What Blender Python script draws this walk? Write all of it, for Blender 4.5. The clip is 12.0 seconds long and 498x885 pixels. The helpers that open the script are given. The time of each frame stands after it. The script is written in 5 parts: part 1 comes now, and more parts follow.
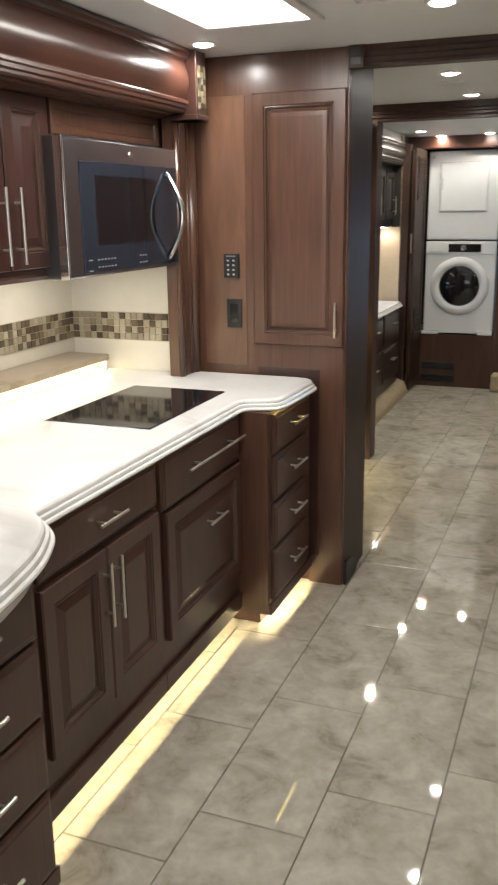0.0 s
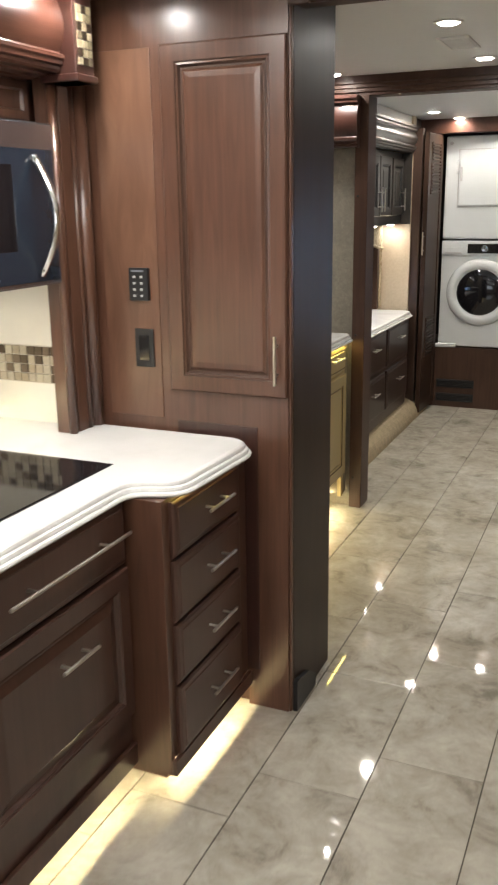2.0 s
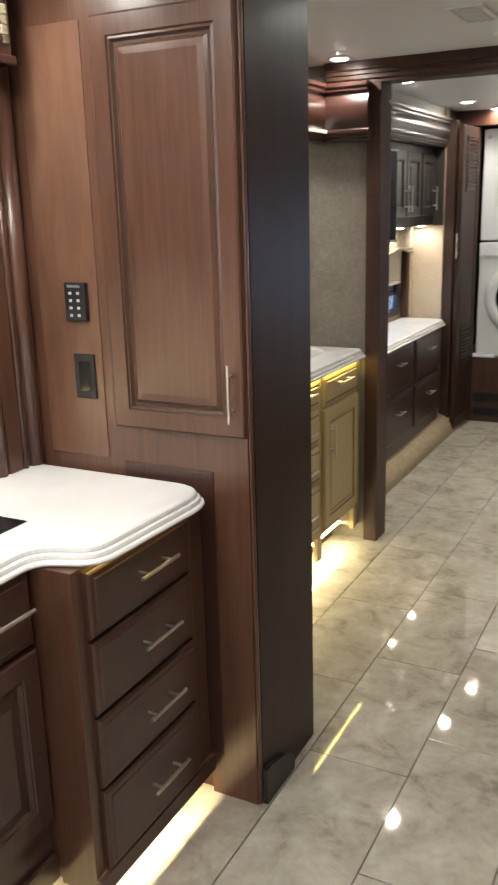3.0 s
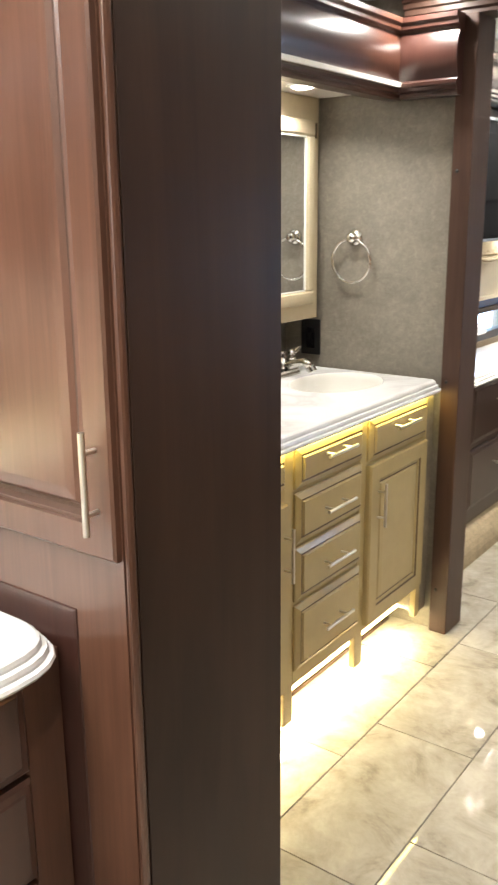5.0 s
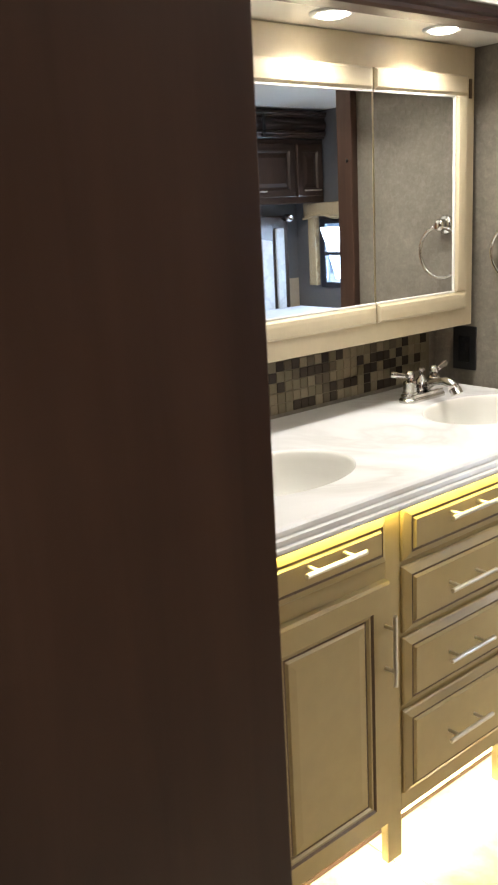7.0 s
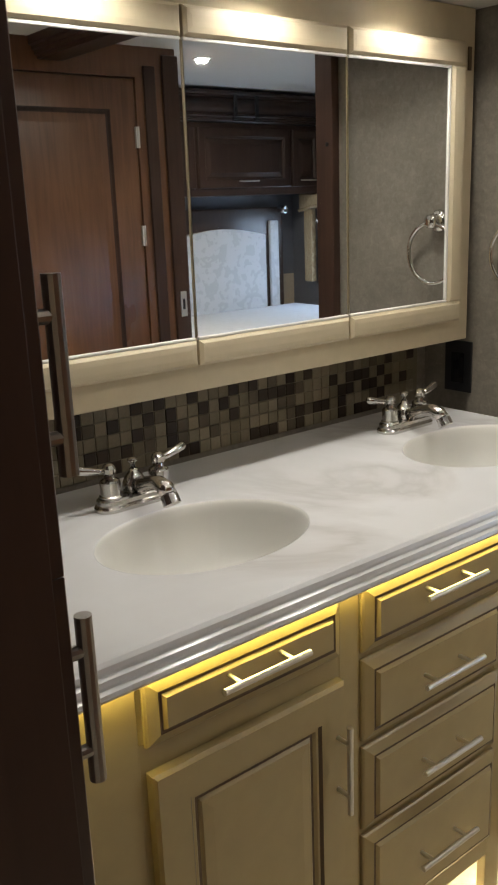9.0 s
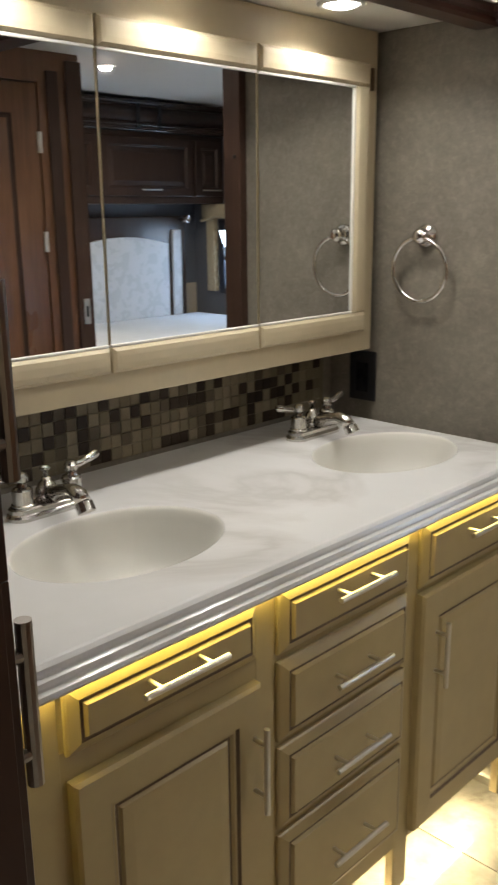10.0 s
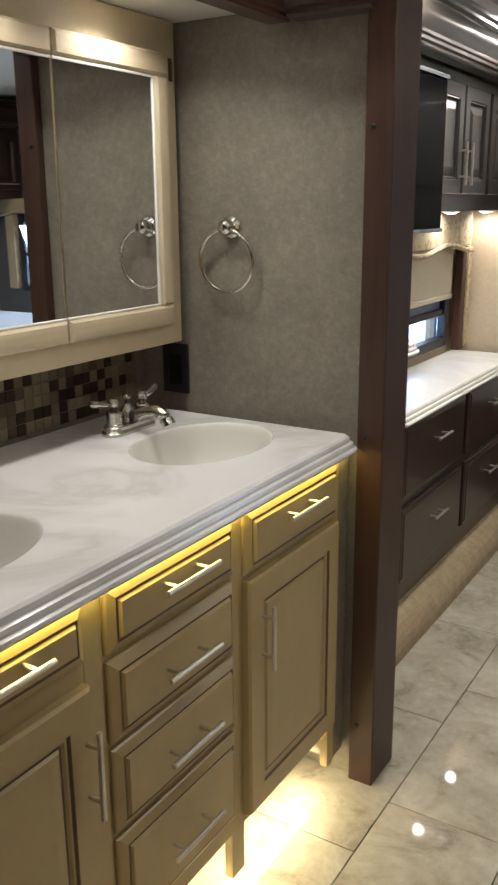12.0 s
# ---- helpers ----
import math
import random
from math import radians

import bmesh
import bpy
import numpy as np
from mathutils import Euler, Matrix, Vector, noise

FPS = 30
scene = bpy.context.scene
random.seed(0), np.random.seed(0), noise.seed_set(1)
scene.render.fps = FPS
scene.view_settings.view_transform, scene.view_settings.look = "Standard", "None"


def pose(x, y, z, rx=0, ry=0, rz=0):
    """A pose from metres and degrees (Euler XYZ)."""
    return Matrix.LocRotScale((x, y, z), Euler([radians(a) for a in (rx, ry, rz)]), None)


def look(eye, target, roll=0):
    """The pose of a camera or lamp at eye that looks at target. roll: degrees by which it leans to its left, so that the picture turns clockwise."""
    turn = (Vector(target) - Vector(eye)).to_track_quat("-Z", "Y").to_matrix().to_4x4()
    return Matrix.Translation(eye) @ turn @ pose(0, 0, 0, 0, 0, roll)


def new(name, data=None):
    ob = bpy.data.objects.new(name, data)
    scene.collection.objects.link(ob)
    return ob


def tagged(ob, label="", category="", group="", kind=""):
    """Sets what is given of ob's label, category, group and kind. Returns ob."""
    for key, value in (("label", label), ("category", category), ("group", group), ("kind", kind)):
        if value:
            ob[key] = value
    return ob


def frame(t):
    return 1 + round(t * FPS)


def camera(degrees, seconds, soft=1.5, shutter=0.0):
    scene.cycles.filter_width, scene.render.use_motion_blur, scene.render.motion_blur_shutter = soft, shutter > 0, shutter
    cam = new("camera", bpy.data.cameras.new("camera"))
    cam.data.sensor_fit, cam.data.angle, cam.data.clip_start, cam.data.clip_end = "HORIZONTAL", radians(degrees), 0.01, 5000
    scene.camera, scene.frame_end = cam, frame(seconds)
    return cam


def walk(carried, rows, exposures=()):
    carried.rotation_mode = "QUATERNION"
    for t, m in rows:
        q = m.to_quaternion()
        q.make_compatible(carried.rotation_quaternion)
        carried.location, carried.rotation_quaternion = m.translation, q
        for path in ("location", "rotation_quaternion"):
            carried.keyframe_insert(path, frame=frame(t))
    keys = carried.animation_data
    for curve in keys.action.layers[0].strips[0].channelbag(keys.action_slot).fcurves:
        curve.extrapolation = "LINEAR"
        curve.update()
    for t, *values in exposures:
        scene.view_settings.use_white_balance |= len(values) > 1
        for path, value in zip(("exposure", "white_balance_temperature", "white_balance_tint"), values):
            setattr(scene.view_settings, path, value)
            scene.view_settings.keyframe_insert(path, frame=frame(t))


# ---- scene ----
cam = camera(32.2, 12.0, soft=2.1, shutter=0.5)
PATH = [
    (0, (0.028, -0.038, 1.560), (-0.678, 1.760, 1.038), -0.75),
    (0.5, (0.055, 0.25, 1.534), (-0.754, 2.005, 1.020), -1.55),
    (1, (0.105, 0.51, 1.548), (-0.73, 2.252, 1.03), -1.3),
    (1.5, (0.070, 0.772, 1.562), (-0.746, 2.519, 1.032), -0.8),
    (2, (0.009, 1.009, 1.569), (-0.768, 2.772, 1.033), -0.8),
    (2.5, (0.018, 1.281, 1.557), (-0.765, 3.045, 1.031), -0.9),
    (3, (0.062, 1.512, 1.561), (-0.832, 3.22, 1.032), -1.6),
    (3.2, (0.065, 1.598, 1.562), (-0.876, 3.276, 1.024), -1.8),
    (4.8, (-0.090, 2.438, 1.474), (-1.184, 4.032, 0.966), -0.6),
    (5, (-0.095, 2.510, 1.474), (-1.236, 4.066, 0.958), -0.5),
    (5.5, (-0.130, 2.695, 1.476), (-1.338, 4.195, 0.950), -0.8),
    (6, (-0.190, 2.840, 1.464), (-1.436, 4.314, 0.950), -0.9),
    (6.5, (-0.214, 2.987, 1.452), (-1.547, 4.388, 0.944), -1.6),
    (6.9, (-0.219, 3.064, 1.450), (-1.680, 4.332, 0.947), -3.0),
    (7, (-0.229, 3.095, 1.445), (-1.729, 4.316, 0.933), -3.1),
    (9, (-0.440, 3.444, 1.441), (-1.945, 4.647, 0.910), -2.2),
    (9.5, (-0.447, 3.452, 1.438), (-1.926, 4.690, 0.911), -1.9),
    (10, (-0.443, 3.412, 1.444), (-1.796, 4.791, 0.927), -0.6),
    (10.5, (-0.438, 3.371, 1.448), (-1.698, 4.837, 0.934), 0.2),
    (11, (-0.450, 3.346, 1.438), (-1.611, 4.894, 0.929), 0.7),
    (11.5, (-0.450, 3.375, 1.429), (-1.527, 4.979, 0.909), -0.15),
    (12, (-0.455, 3.422, 1.432), (-1.473, 5.061, 0.904), -0.45),
]
STOPS = [(0, 0.0), (0.5, -0.1), (1.5, -0.12), (2.0, 0.25), (3.2, 0.28), (4.8, 1.12), (5.5, 1.22), (6.5, 1.1), (7.2, 1.08), (9.0, 0.1), (10.5, 0.12), (12, 0.1)]
walk(cam, [(t, look(eye, target, roll)) for t, eye, target, roll in PATH], STOPS)

# ---- world and large lights ----
world = bpy.data.worlds.new("world")
scene.world = world
world.use_nodes = True
wn = world.node_tree.nodes
sky = wn.new("ShaderNodeTexSky")
sky.sky_type, sky.sun_disc, sky.sun_elevation = "NISHITA", False, radians(40)
wn["Background"].inputs[1].default_value = 0.08
world.node_tree.links.new(sky.outputs[0], wn["Background"].inputs[0])
scene.view_settings.exposure = 0.0

WHITE, WARM, AMBER = (1.0, 0.955, 0.885), (1.0, 0.85, 0.50), (1.0, 0.79, 0.20)
HALL_WHITE, SOFFIT_WHITE = (1.0, 0.92, 0.79), (1.0, 0.965, 0.90)
DOWN_W, SOFFIT_W = 5.6, 1.25


def area(name, at, to, sx, sy, watts, colour, spread=180, shape="RECTANGLE"):
    """One area lamp at a place, turned towards a second place."""
    data = bpy.data.lights.new(name, "AREA")
    data.shape, data.size, data.size_y, data.energy, data.color, data.spread = shape, sx, sy, watts, colour, radians(spread)
    ob = new(name, data)
    ob.matrix_world = look(at, to)
    return ob


def strip_y(name, x, y0, y1, z, width, watts, colour, aim=(0, 0, -1), spread=180):
    """A LED strip that runs along y."""
    data = bpy.data.lights.new(name, "AREA")
    data.shape, data.size, data.size_y, data.energy, data.color, data.spread = "RECTANGLE", width, y1 - y0, watts, colour, radians(spread)
    ob = new(name, data)
    zax = -Vector(aim).normalized()
    yax = Vector((0, 1, 0))
    xax = yax.cross(zax)
    ob.matrix_world = Matrix(((xax.x, yax.x, zax.x, x), (xax.y, yax.y, zax.y, (y0 + y1) / 2), (xax.z, yax.z, zax.z, z), (0, 0, 0, 1)))
    return ob


strip_y("toe_light_kitchen", -1.135, 1.36, 2.74, 0.147, 0.012, 4.6, WARM)
strip_y("toe_light_drawers", -1.012, 2.80, 3.22, 0.122, 0.012, 2.1, WARM)
strip_y("toe_light_near_drawers", -1.012, 0.8, 1.31, 0.122, 0.012, 1.5, WARM)
strip_y("ledge_light", -1.865, 1.2, 3.16, 0.94, 0.015, 2.3, (1.0, 0.90, 0.60), (0.3, 0, -1))
strip_y("counter_light_kitchen", -1.112, 1.5, 2.72, 0.859, 0.008, 0.3, AMBER)
strip_y("counter_light_drawers", -0.985, 2.80, 3.15, 0.859, 0.008, 0.1, AMBER)
strip_y("counter_light_vanity", -1.262, 3.70, 5.184, 0.8875, 0.008, 1.1, AMBER, (0.1, 0, -1))
strip_y("toe_light_vanity", -1.35, 3.75, 5.12, 0.10, 0.02, 6.6, WARM, (0.5, 0, -1))
area("cooktop_hood_light", (-1.75, 2.70, 1.345), (-1.75, 2.70, 0.9), 0.35, 0.5, 2.6, (1.0, 0.92, 0.78))
strip_y("overhead_light_kitchen", -1.8, 1.2, 2.25, 1.35, 0.04, 3.4, (1.0, 0.92, 0.78))
area("ceiling_panel_light", (-1.0, 2.35, 2.115), (-1.0, 2.35, 0), 0.34, 0.76, 11.5, WHITE)
area("windscreen_light", (-0.2, -2.45, 1.35), (-0.2, 2.0, 1.0), 2.4, 0.9, 8.5, (0.92, 0.96, 1.0))
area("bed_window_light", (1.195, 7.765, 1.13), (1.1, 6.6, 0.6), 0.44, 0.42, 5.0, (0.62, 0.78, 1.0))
area("bedroom_window_light", (-1.80, 6.5, 0.935), (-1.2, 6.5, 0.72), 1.0, 0.12, 1.6, (0.45, 0.68, 1.0))

# ---- materials ----


def shader(name):
    m = bpy.data.materials.new(name)
    m.use_nodes = True
    nt = m.node_tree
    return m, nt, nt.nodes["Principled BSDF"]


def coords(nt, scale=(1, 1, 1), kind="Object"):
    tc, mp = nt.nodes.new("ShaderNodeTexCoord"), nt.nodes.new("ShaderNodeMapping")
    mp.inputs["Scale"].default_value = scale
    nt.links.new(tc.outputs[kind], mp.inputs[0])
    return mp.outputs[0]


def noise_tex(nt, vec, scale, detail=6, rough=0.55, distort=0.0):
    n = nt.nodes.new("ShaderNodeTexNoise")
    n.inputs["Scale"].default_value, n.inputs["Detail"].default_value = scale, detail
    n.inputs["Roughness"].default_value, n.inputs["Distortion"].default_value = rough, distort
    nt.links.new(vec, n.inputs["Vector"])
    return n.outputs["Fac"]


def ramp(nt, fac, stops):
    r = nt.nodes.new("ShaderNodeValToRGB")
    els = r.color_ramp.elements
    els[0].position, els[0].color = stops[0][0], (*stops[0][1], 1)
    els[1].position, els[1].color = stops[-1][0], (*stops[-1][1], 1)
    for p, c in stops[1:-1]:
        e = els.new(p)
        e.color = (*c, 1)
    nt.links.new(fac, r.inputs[0])
    return r.outputs[0]


def blend(nt, fac, a, b, mode="MIX"):
    m = nt.nodes.new("ShaderNodeMix")
    m.data_type, m.blend_type = "RGBA", mode
    if isinstance(fac, float):
        m.inputs[0].default_value = fac
    else:
        nt.links.new(fac, m.inputs[0])
    for sock, v in ((m.inputs[6], a), (m.inputs[7], b)):
        if isinstance(v, tuple):
            sock.default_value = (*v, 1)
        else:
            nt.links.new(v, sock)
    return m.outputs[2]


def bump(nt, bsdf, height, strength, dist=0.002):
    b = nt.nodes.new("ShaderNodeBump")
    b.inputs["Strength"].default_value, b.inputs["Distance"].default_value = strength, dist
    nt.links.new(height, b.inputs["Height"])
    nt.links.new(b.outputs[0], bsdf.inputs["Normal"])


def vary_rough(nt, bsdf, fac, lo, hi):
    r = nt.nodes.new("ShaderNodeMapRange")
    r.inputs[3].default_value, r.inputs[4].default_value = lo, hi
    nt.links.new(fac, r.inputs[0])
    nt.links.new(r.outputs[0], bsdf.inputs["Roughness"])


def wood(name, dark, mid, light, rough=(0.24, 0.36), scale=(26, 26, 1.6), coat=0.25, coat_rough=0.2):
    m, nt, b = shader(name)
    v = coords(nt, scale)
    grain = noise_tex(nt, v, 1.3, 8, 0.6, 1.2)
    wide = noise_tex(nt, coords(nt, (2.5, 2.5, 1.1)), 1.6, 3)
    c = ramp(nt, grain, [(0.28, dark), (0.5, mid), (0.74, light)])
    c2 = ramp(nt, wide, [(0.30, tuple(q * 0.70 for q in mid)), (0.70, tuple(min(1, q * 1.2) for q in light))])
    nt.links.new(blend(nt, 0.45, c, c2), b.inputs["Base Color"])
    vary_rough(nt, b, wide, *rough)
    b.inputs["Coat Weight"].default_value, b.inputs["Coat Roughness"].default_value = coat, coat_rough
    bump(nt, b, grain, 0.05)
    return m


def plain(name, colour, rough=0.4, metal=0.0, speck=0.06, scale=14, bumpy=0.03, coat=0.0):
    m, nt, b = shader(name)
    v = coords(nt)
    n1, n2 = noise_tex(nt, v, scale, 5), noise_tex(nt, v, scale * 0.15, 3)
    lo, hi = tuple(q * (1 - speck) for q in colour), tuple(min(1, q * (1 + speck)) for q in colour)
    c = blend(nt, 0.5, ramp(nt, n1, [(0.35, lo), (0.65, hi)]), ramp(nt, n2, [(0.35, lo), (0.65, hi)]))
    nt.links.new(c, b.inputs["Base Color"])
    b.inputs["Metallic"].default_value = metal
    vary_rough(nt, b, n2, rough * 0.85, min(1, rough * 1.15))
    b.inputs["Coat Weight"].default_value = coat
    if bumpy:
        bump(nt, b, n1, bumpy)
    return m


def brushed(name, colour, rough=0.28, scale=(4, 260, 260)):
    m, nt, b = shader(name)
    n = noise_tex(nt, coords(nt, scale), 1.0, 4)
    nt.links.new(ramp(nt, n, [(0.3, tuple(q * 0.95 for q in colour)), (0.7, colour)]), b.inputs["Base Color"])
    b.inputs["Metallic"].default_value = 1.0
    vary_rough(nt, b, n, rough * 0.92, rough * 1.08)
    return m


def emitter(name, colour, strength):
    m, nt, b = shader(name)
    b.inputs["Base Color"].default_value = (0.8, 0.8, 0.8, 1)
    b.inputs["Emission Color"].default_value = (*colour, 1)
    b.inputs["Emission Strength"].default_value = strength
    return m


def marble(name, base, vein, rough, scale=2.2):
    m, nt, b = shader(name)
    v = coords(nt)
    w = noise_tex(nt, v, scale, 7, 0.5, 0.9)
    line = nt.nodes.new("ShaderNodeMath")
    line.operation = "SUBTRACT"
    line.inputs[1].default_value = 0.5
    nt.links.new(w, line.inputs[0])
    ab = nt.nodes.new("ShaderNodeMath")
    ab.operation = "ABSOLUTE"
    nt.links.new(line.outputs[0], ab.inputs[0])
    c = ramp(nt, ab.outputs[0], [(0.0, vein), (0.025, tuple((p + q) / 2 for p, q in zip(vein, base))), (0.08, base)])
    cloud = ramp(nt, noise_tex(nt, v, 5.0, 5), [(0.3, tuple(q * 0.9 for q in base)), (0.7, base)])
    patch = ramp(nt, noise_tex(nt, v, 1.1, 2), [(0.44, (0, 0, 0)), (0.58, (1, 1, 1))])
    nt.links.new(blend(nt, patch, cloud, c), b.inputs["Base Color"])
    b.inputs["Roughness"].default_value = rough
    return m


CHERRY = wood("cherry_wood", (0.036, 0.0145, 0.0088), (0.078, 0.0345, 0.0208), (0.126, 0.059, 0.0372), rough=(0.26, 0.34), scale=(28, 28, 1.6), coat=0.3, coat_rough=0.2)
CHERRY_Y = wood("cherry_wood_lengthwise", (0.026, 0.0090, 0.0056), (0.048, 0.0180, 0.0113), (0.075, 0.0300, 0.0190), rough=(0.28, 0.38), scale=(28, 1.7, 28), coat=0.35, coat_rough=0.2)
HALLWOOD = wood("orange_brown_wood", (0.092, 0.038, 0.017), (0.152, 0.067, 0.031), (0.212, 0.100, 0.050))
KITCHEN = wood("red_espresso_wood", (0.036, 0.0165, 0.0116), (0.060, 0.0282, 0.0200), (0.086, 0.0410, 0.0290), rough=(0.26, 0.38))
ESPRESSO = wood("espresso_wood", (0.022, 0.0125, 0.0095), (0.037, 0.021, 0.0155), (0.056, 0.032, 0.0235), rough=(0.26, 0.38))
CHERRY_D = wood("deep_cherry_wood", (0.018, 0.0062, 0.0045), (0.035, 0.0130, 0.0095), (0.056, 0.0230, 0.0170), rough=(0.26, 0.36), scale=(28, 28, 1.7), coat=0.25, coat_rough=0.2)
VENEER = wood("figured_cherry_veneer", (0.060, 0.0255, 0.0145), (0.114, 0.0540, 0.0325), (0.168, 0.0860, 0.0530), scale=(13, 13, 2.4), coat=0.3, coat_rough=0.2)
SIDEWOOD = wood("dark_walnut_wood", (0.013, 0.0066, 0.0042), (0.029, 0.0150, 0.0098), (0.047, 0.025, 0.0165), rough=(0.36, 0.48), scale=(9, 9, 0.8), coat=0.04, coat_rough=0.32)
UMBER = wood("umber_wood", (0.032, 0.0165, 0.011), (0.052, 0.027, 0.0185), (0.075, 0.040, 0.028), rough=(0.38, 0.50), coat=0.1, coat_rough=0.3)
SLATE_WOOD = wood("grey_brown_wood", (0.013, 0.011, 0.010), (0.022, 0.019, 0.017), (0.033, 0.029, 0.026), scale=(26, 1.6, 26))
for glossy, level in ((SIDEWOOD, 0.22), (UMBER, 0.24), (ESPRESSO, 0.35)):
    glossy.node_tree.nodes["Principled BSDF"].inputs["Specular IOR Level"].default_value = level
# one cream paint twice: vanity copy shaded and yellowed, mirror cabinet copy lit
CREAM_SHADED = plain("shaded_cream_paint", (0.380, 0.300, 0.143), 0.34, speck=0.05, scale=30, bumpy=0.03, coat=0.1)
CREAM_LIT = plain("lit_cream_paint", (0.57, 0.485, 0.325), 0.52, speck=0.05, scale=30, bumpy=0.03)
GLAZE = plain("brown_glaze", (0.105, 0.066, 0.030), 0.45, speck=0.2)
NAVY = plain("navy_black_frame", (0.012, 0.014, 0.022), 0.35)
SKY_TINT = plain("painted_sky_reflection", (0.10, 0.17, 0.34), 0.25)
NICKEL = plain("brushed_nickel", (0.70, 0.67, 0.61), 0.32, 1.0, speck=0.03, scale=60, bumpy=0)
BRONZE = plain("dark_nickel", (0.30, 0.275, 0.25), 0.28, 1.0, speck=0.03, scale=60, bumpy=0)
CASING = plain("dark_metal_casing", (0.24, 0.25, 0.27), 0.30, 1.0, speck=0.04, bumpy=0)
SATIN = plain("satin_nickel", (0.56, 0.54, 0.51), 0.17, 1.0, speck=0.03, bumpy=0)
CHROME = plain("polished_nickel", (0.78, 0.76, 0.73), 0.10, 1.0, speck=0.02, bumpy=0)
# blue cast in steel and oven glass stands in for reflected daylight
STEEL = brushed("stainless_steel", (0.46, 0.52, 0.60), 0.25, (700, 7, 700))
OVEN_GLASS = plain("smoked_glass_blue_reflection", (0.016, 0.022, 0.034), 0.08, bumpy=0, speck=0.05)
BLACK_GLASS = plain("black_glass", (0.008, 0.008, 0.010), 0.06, bumpy=0, speck=0.05)
BLACK = plain("black_plastic", (0.010, 0.010, 0.011), 0.42)
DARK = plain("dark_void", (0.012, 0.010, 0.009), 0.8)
ENAMEL = plain("white_enamel", (0.58, 0.605, 0.625), 0.25, speck=0.015, bumpy=0.0, coat=0.3)
KEYMARK = plain("dim_key_print", (0.16, 0.17, 0.19), 0.5, bumpy=0)
SOFT_LENS = emitter("soffit_lens", (1.0, 0.96, 0.9), 11.0)
GREY_PLASTIC = plain("grey_plastic", (0.42, 0.42, 0.43), 0.4)
SOLID = marble("white_solid_surface", (0.655, 0.653, 0.643), (0.525, 0.510, 0.490), 0.20, 1.6)
BOWL = plain("cream_basin", (0.60, 0.585, 0.535), 0.30, speck=0.02, scale=6, bumpy=0)
BACKSPLASH = marble("cream_backsplash", (0.77, 0.735, 0.655), (0.66, 0.61, 0.53), 0.30, 1.6)
LEDGE = marble("travertine_ledge", (0.38, 0.32, 0.245), (0.26, 0.21, 0.155), 0.35, 4.0)
TAUPE_GROUT = plain("taupe_grout", (0.185, 0.158, 0.106), 0.9)
GROUT = plain("dark_grout", (0.12, 0.105, 0.085), 0.9)
PALE_GROUT = plain("pale_grout", (0.55, 0.50, 0.42), 0.9)
CEIL = plain("ceiling_vinyl", (0.78, 0.80, 0.80), 0.45, speck=0.02, scale=40, bumpy=0.02)
TRIMWHITE = plain("white_trim", (0.80, 0.80, 0.78), 0.35, bumpy=0)
TAN = plain("tan_vinyl", (0.50, 0.41, 0.30), 0.6, speck=0.08, scale=60, bumpy=0.1)
SLATE_VINYL = plain("slate_blue_vinyl", (0.125, 0.130, 0.145), 0.6, speck=0.08, scale=60, bumpy=0.1)
CARPET = plain("beige_carpet", (0.30, 0.24, 0.155), 0.95, speck=0.25, scale=160, bumpy=0.7)
SOFFIT = plain("cream_soffit", (0.72, 0.70, 0.64), 0.5, speck=0.02)
LENS = emitter("lamp_lens", (1.0, 0.96, 0.9), 42.0)
TVGLASS = plain("dark_screen", (0.004, 0.004, 0.005), 0.07, bumpy=0)
TVGLASS.node_tree.nodes["Principled BSDF"].inputs["Specular IOR Level"].default_value = 0.01
PANEL_GLOW = emitter("ceiling_panel_diffuser", (1.0, 0.98, 0.95), 5.0)
LED = emitter("led_strip", (1.0, 0.78, 0.35), 9.0)
DAYLIGHT = emitter("daylight_backdrop", (0.55, 0.75, 1.0), 3.0)
FRONT_DAY = emitter("front_daylight_backdrop", (0.80, 0.90, 1.0), 1.3)
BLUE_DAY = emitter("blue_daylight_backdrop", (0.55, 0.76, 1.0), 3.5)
BEDCLOTH = plain("pale_blue_bedding", (0.55, 0.57, 0.60), 0.85, speck=0.05, scale=25, bumpy=0.3)
SHADE = plain("cream_roller_shade", (0.62, 0.56, 0.44), 0.8, speck=0.04, scale=80, bumpy=0.1)


def mirror_mat():
    m, nt, b = shader("mirror_glass")
    b.inputs["Base Color"].default_value = (0.86, 0.88, 0.88, 1)
    b.inputs["Metallic"].default_value, b.inputs["Roughness"].default_value = 1.0, 0.012
    return m


MIRROR = mirror_mat()


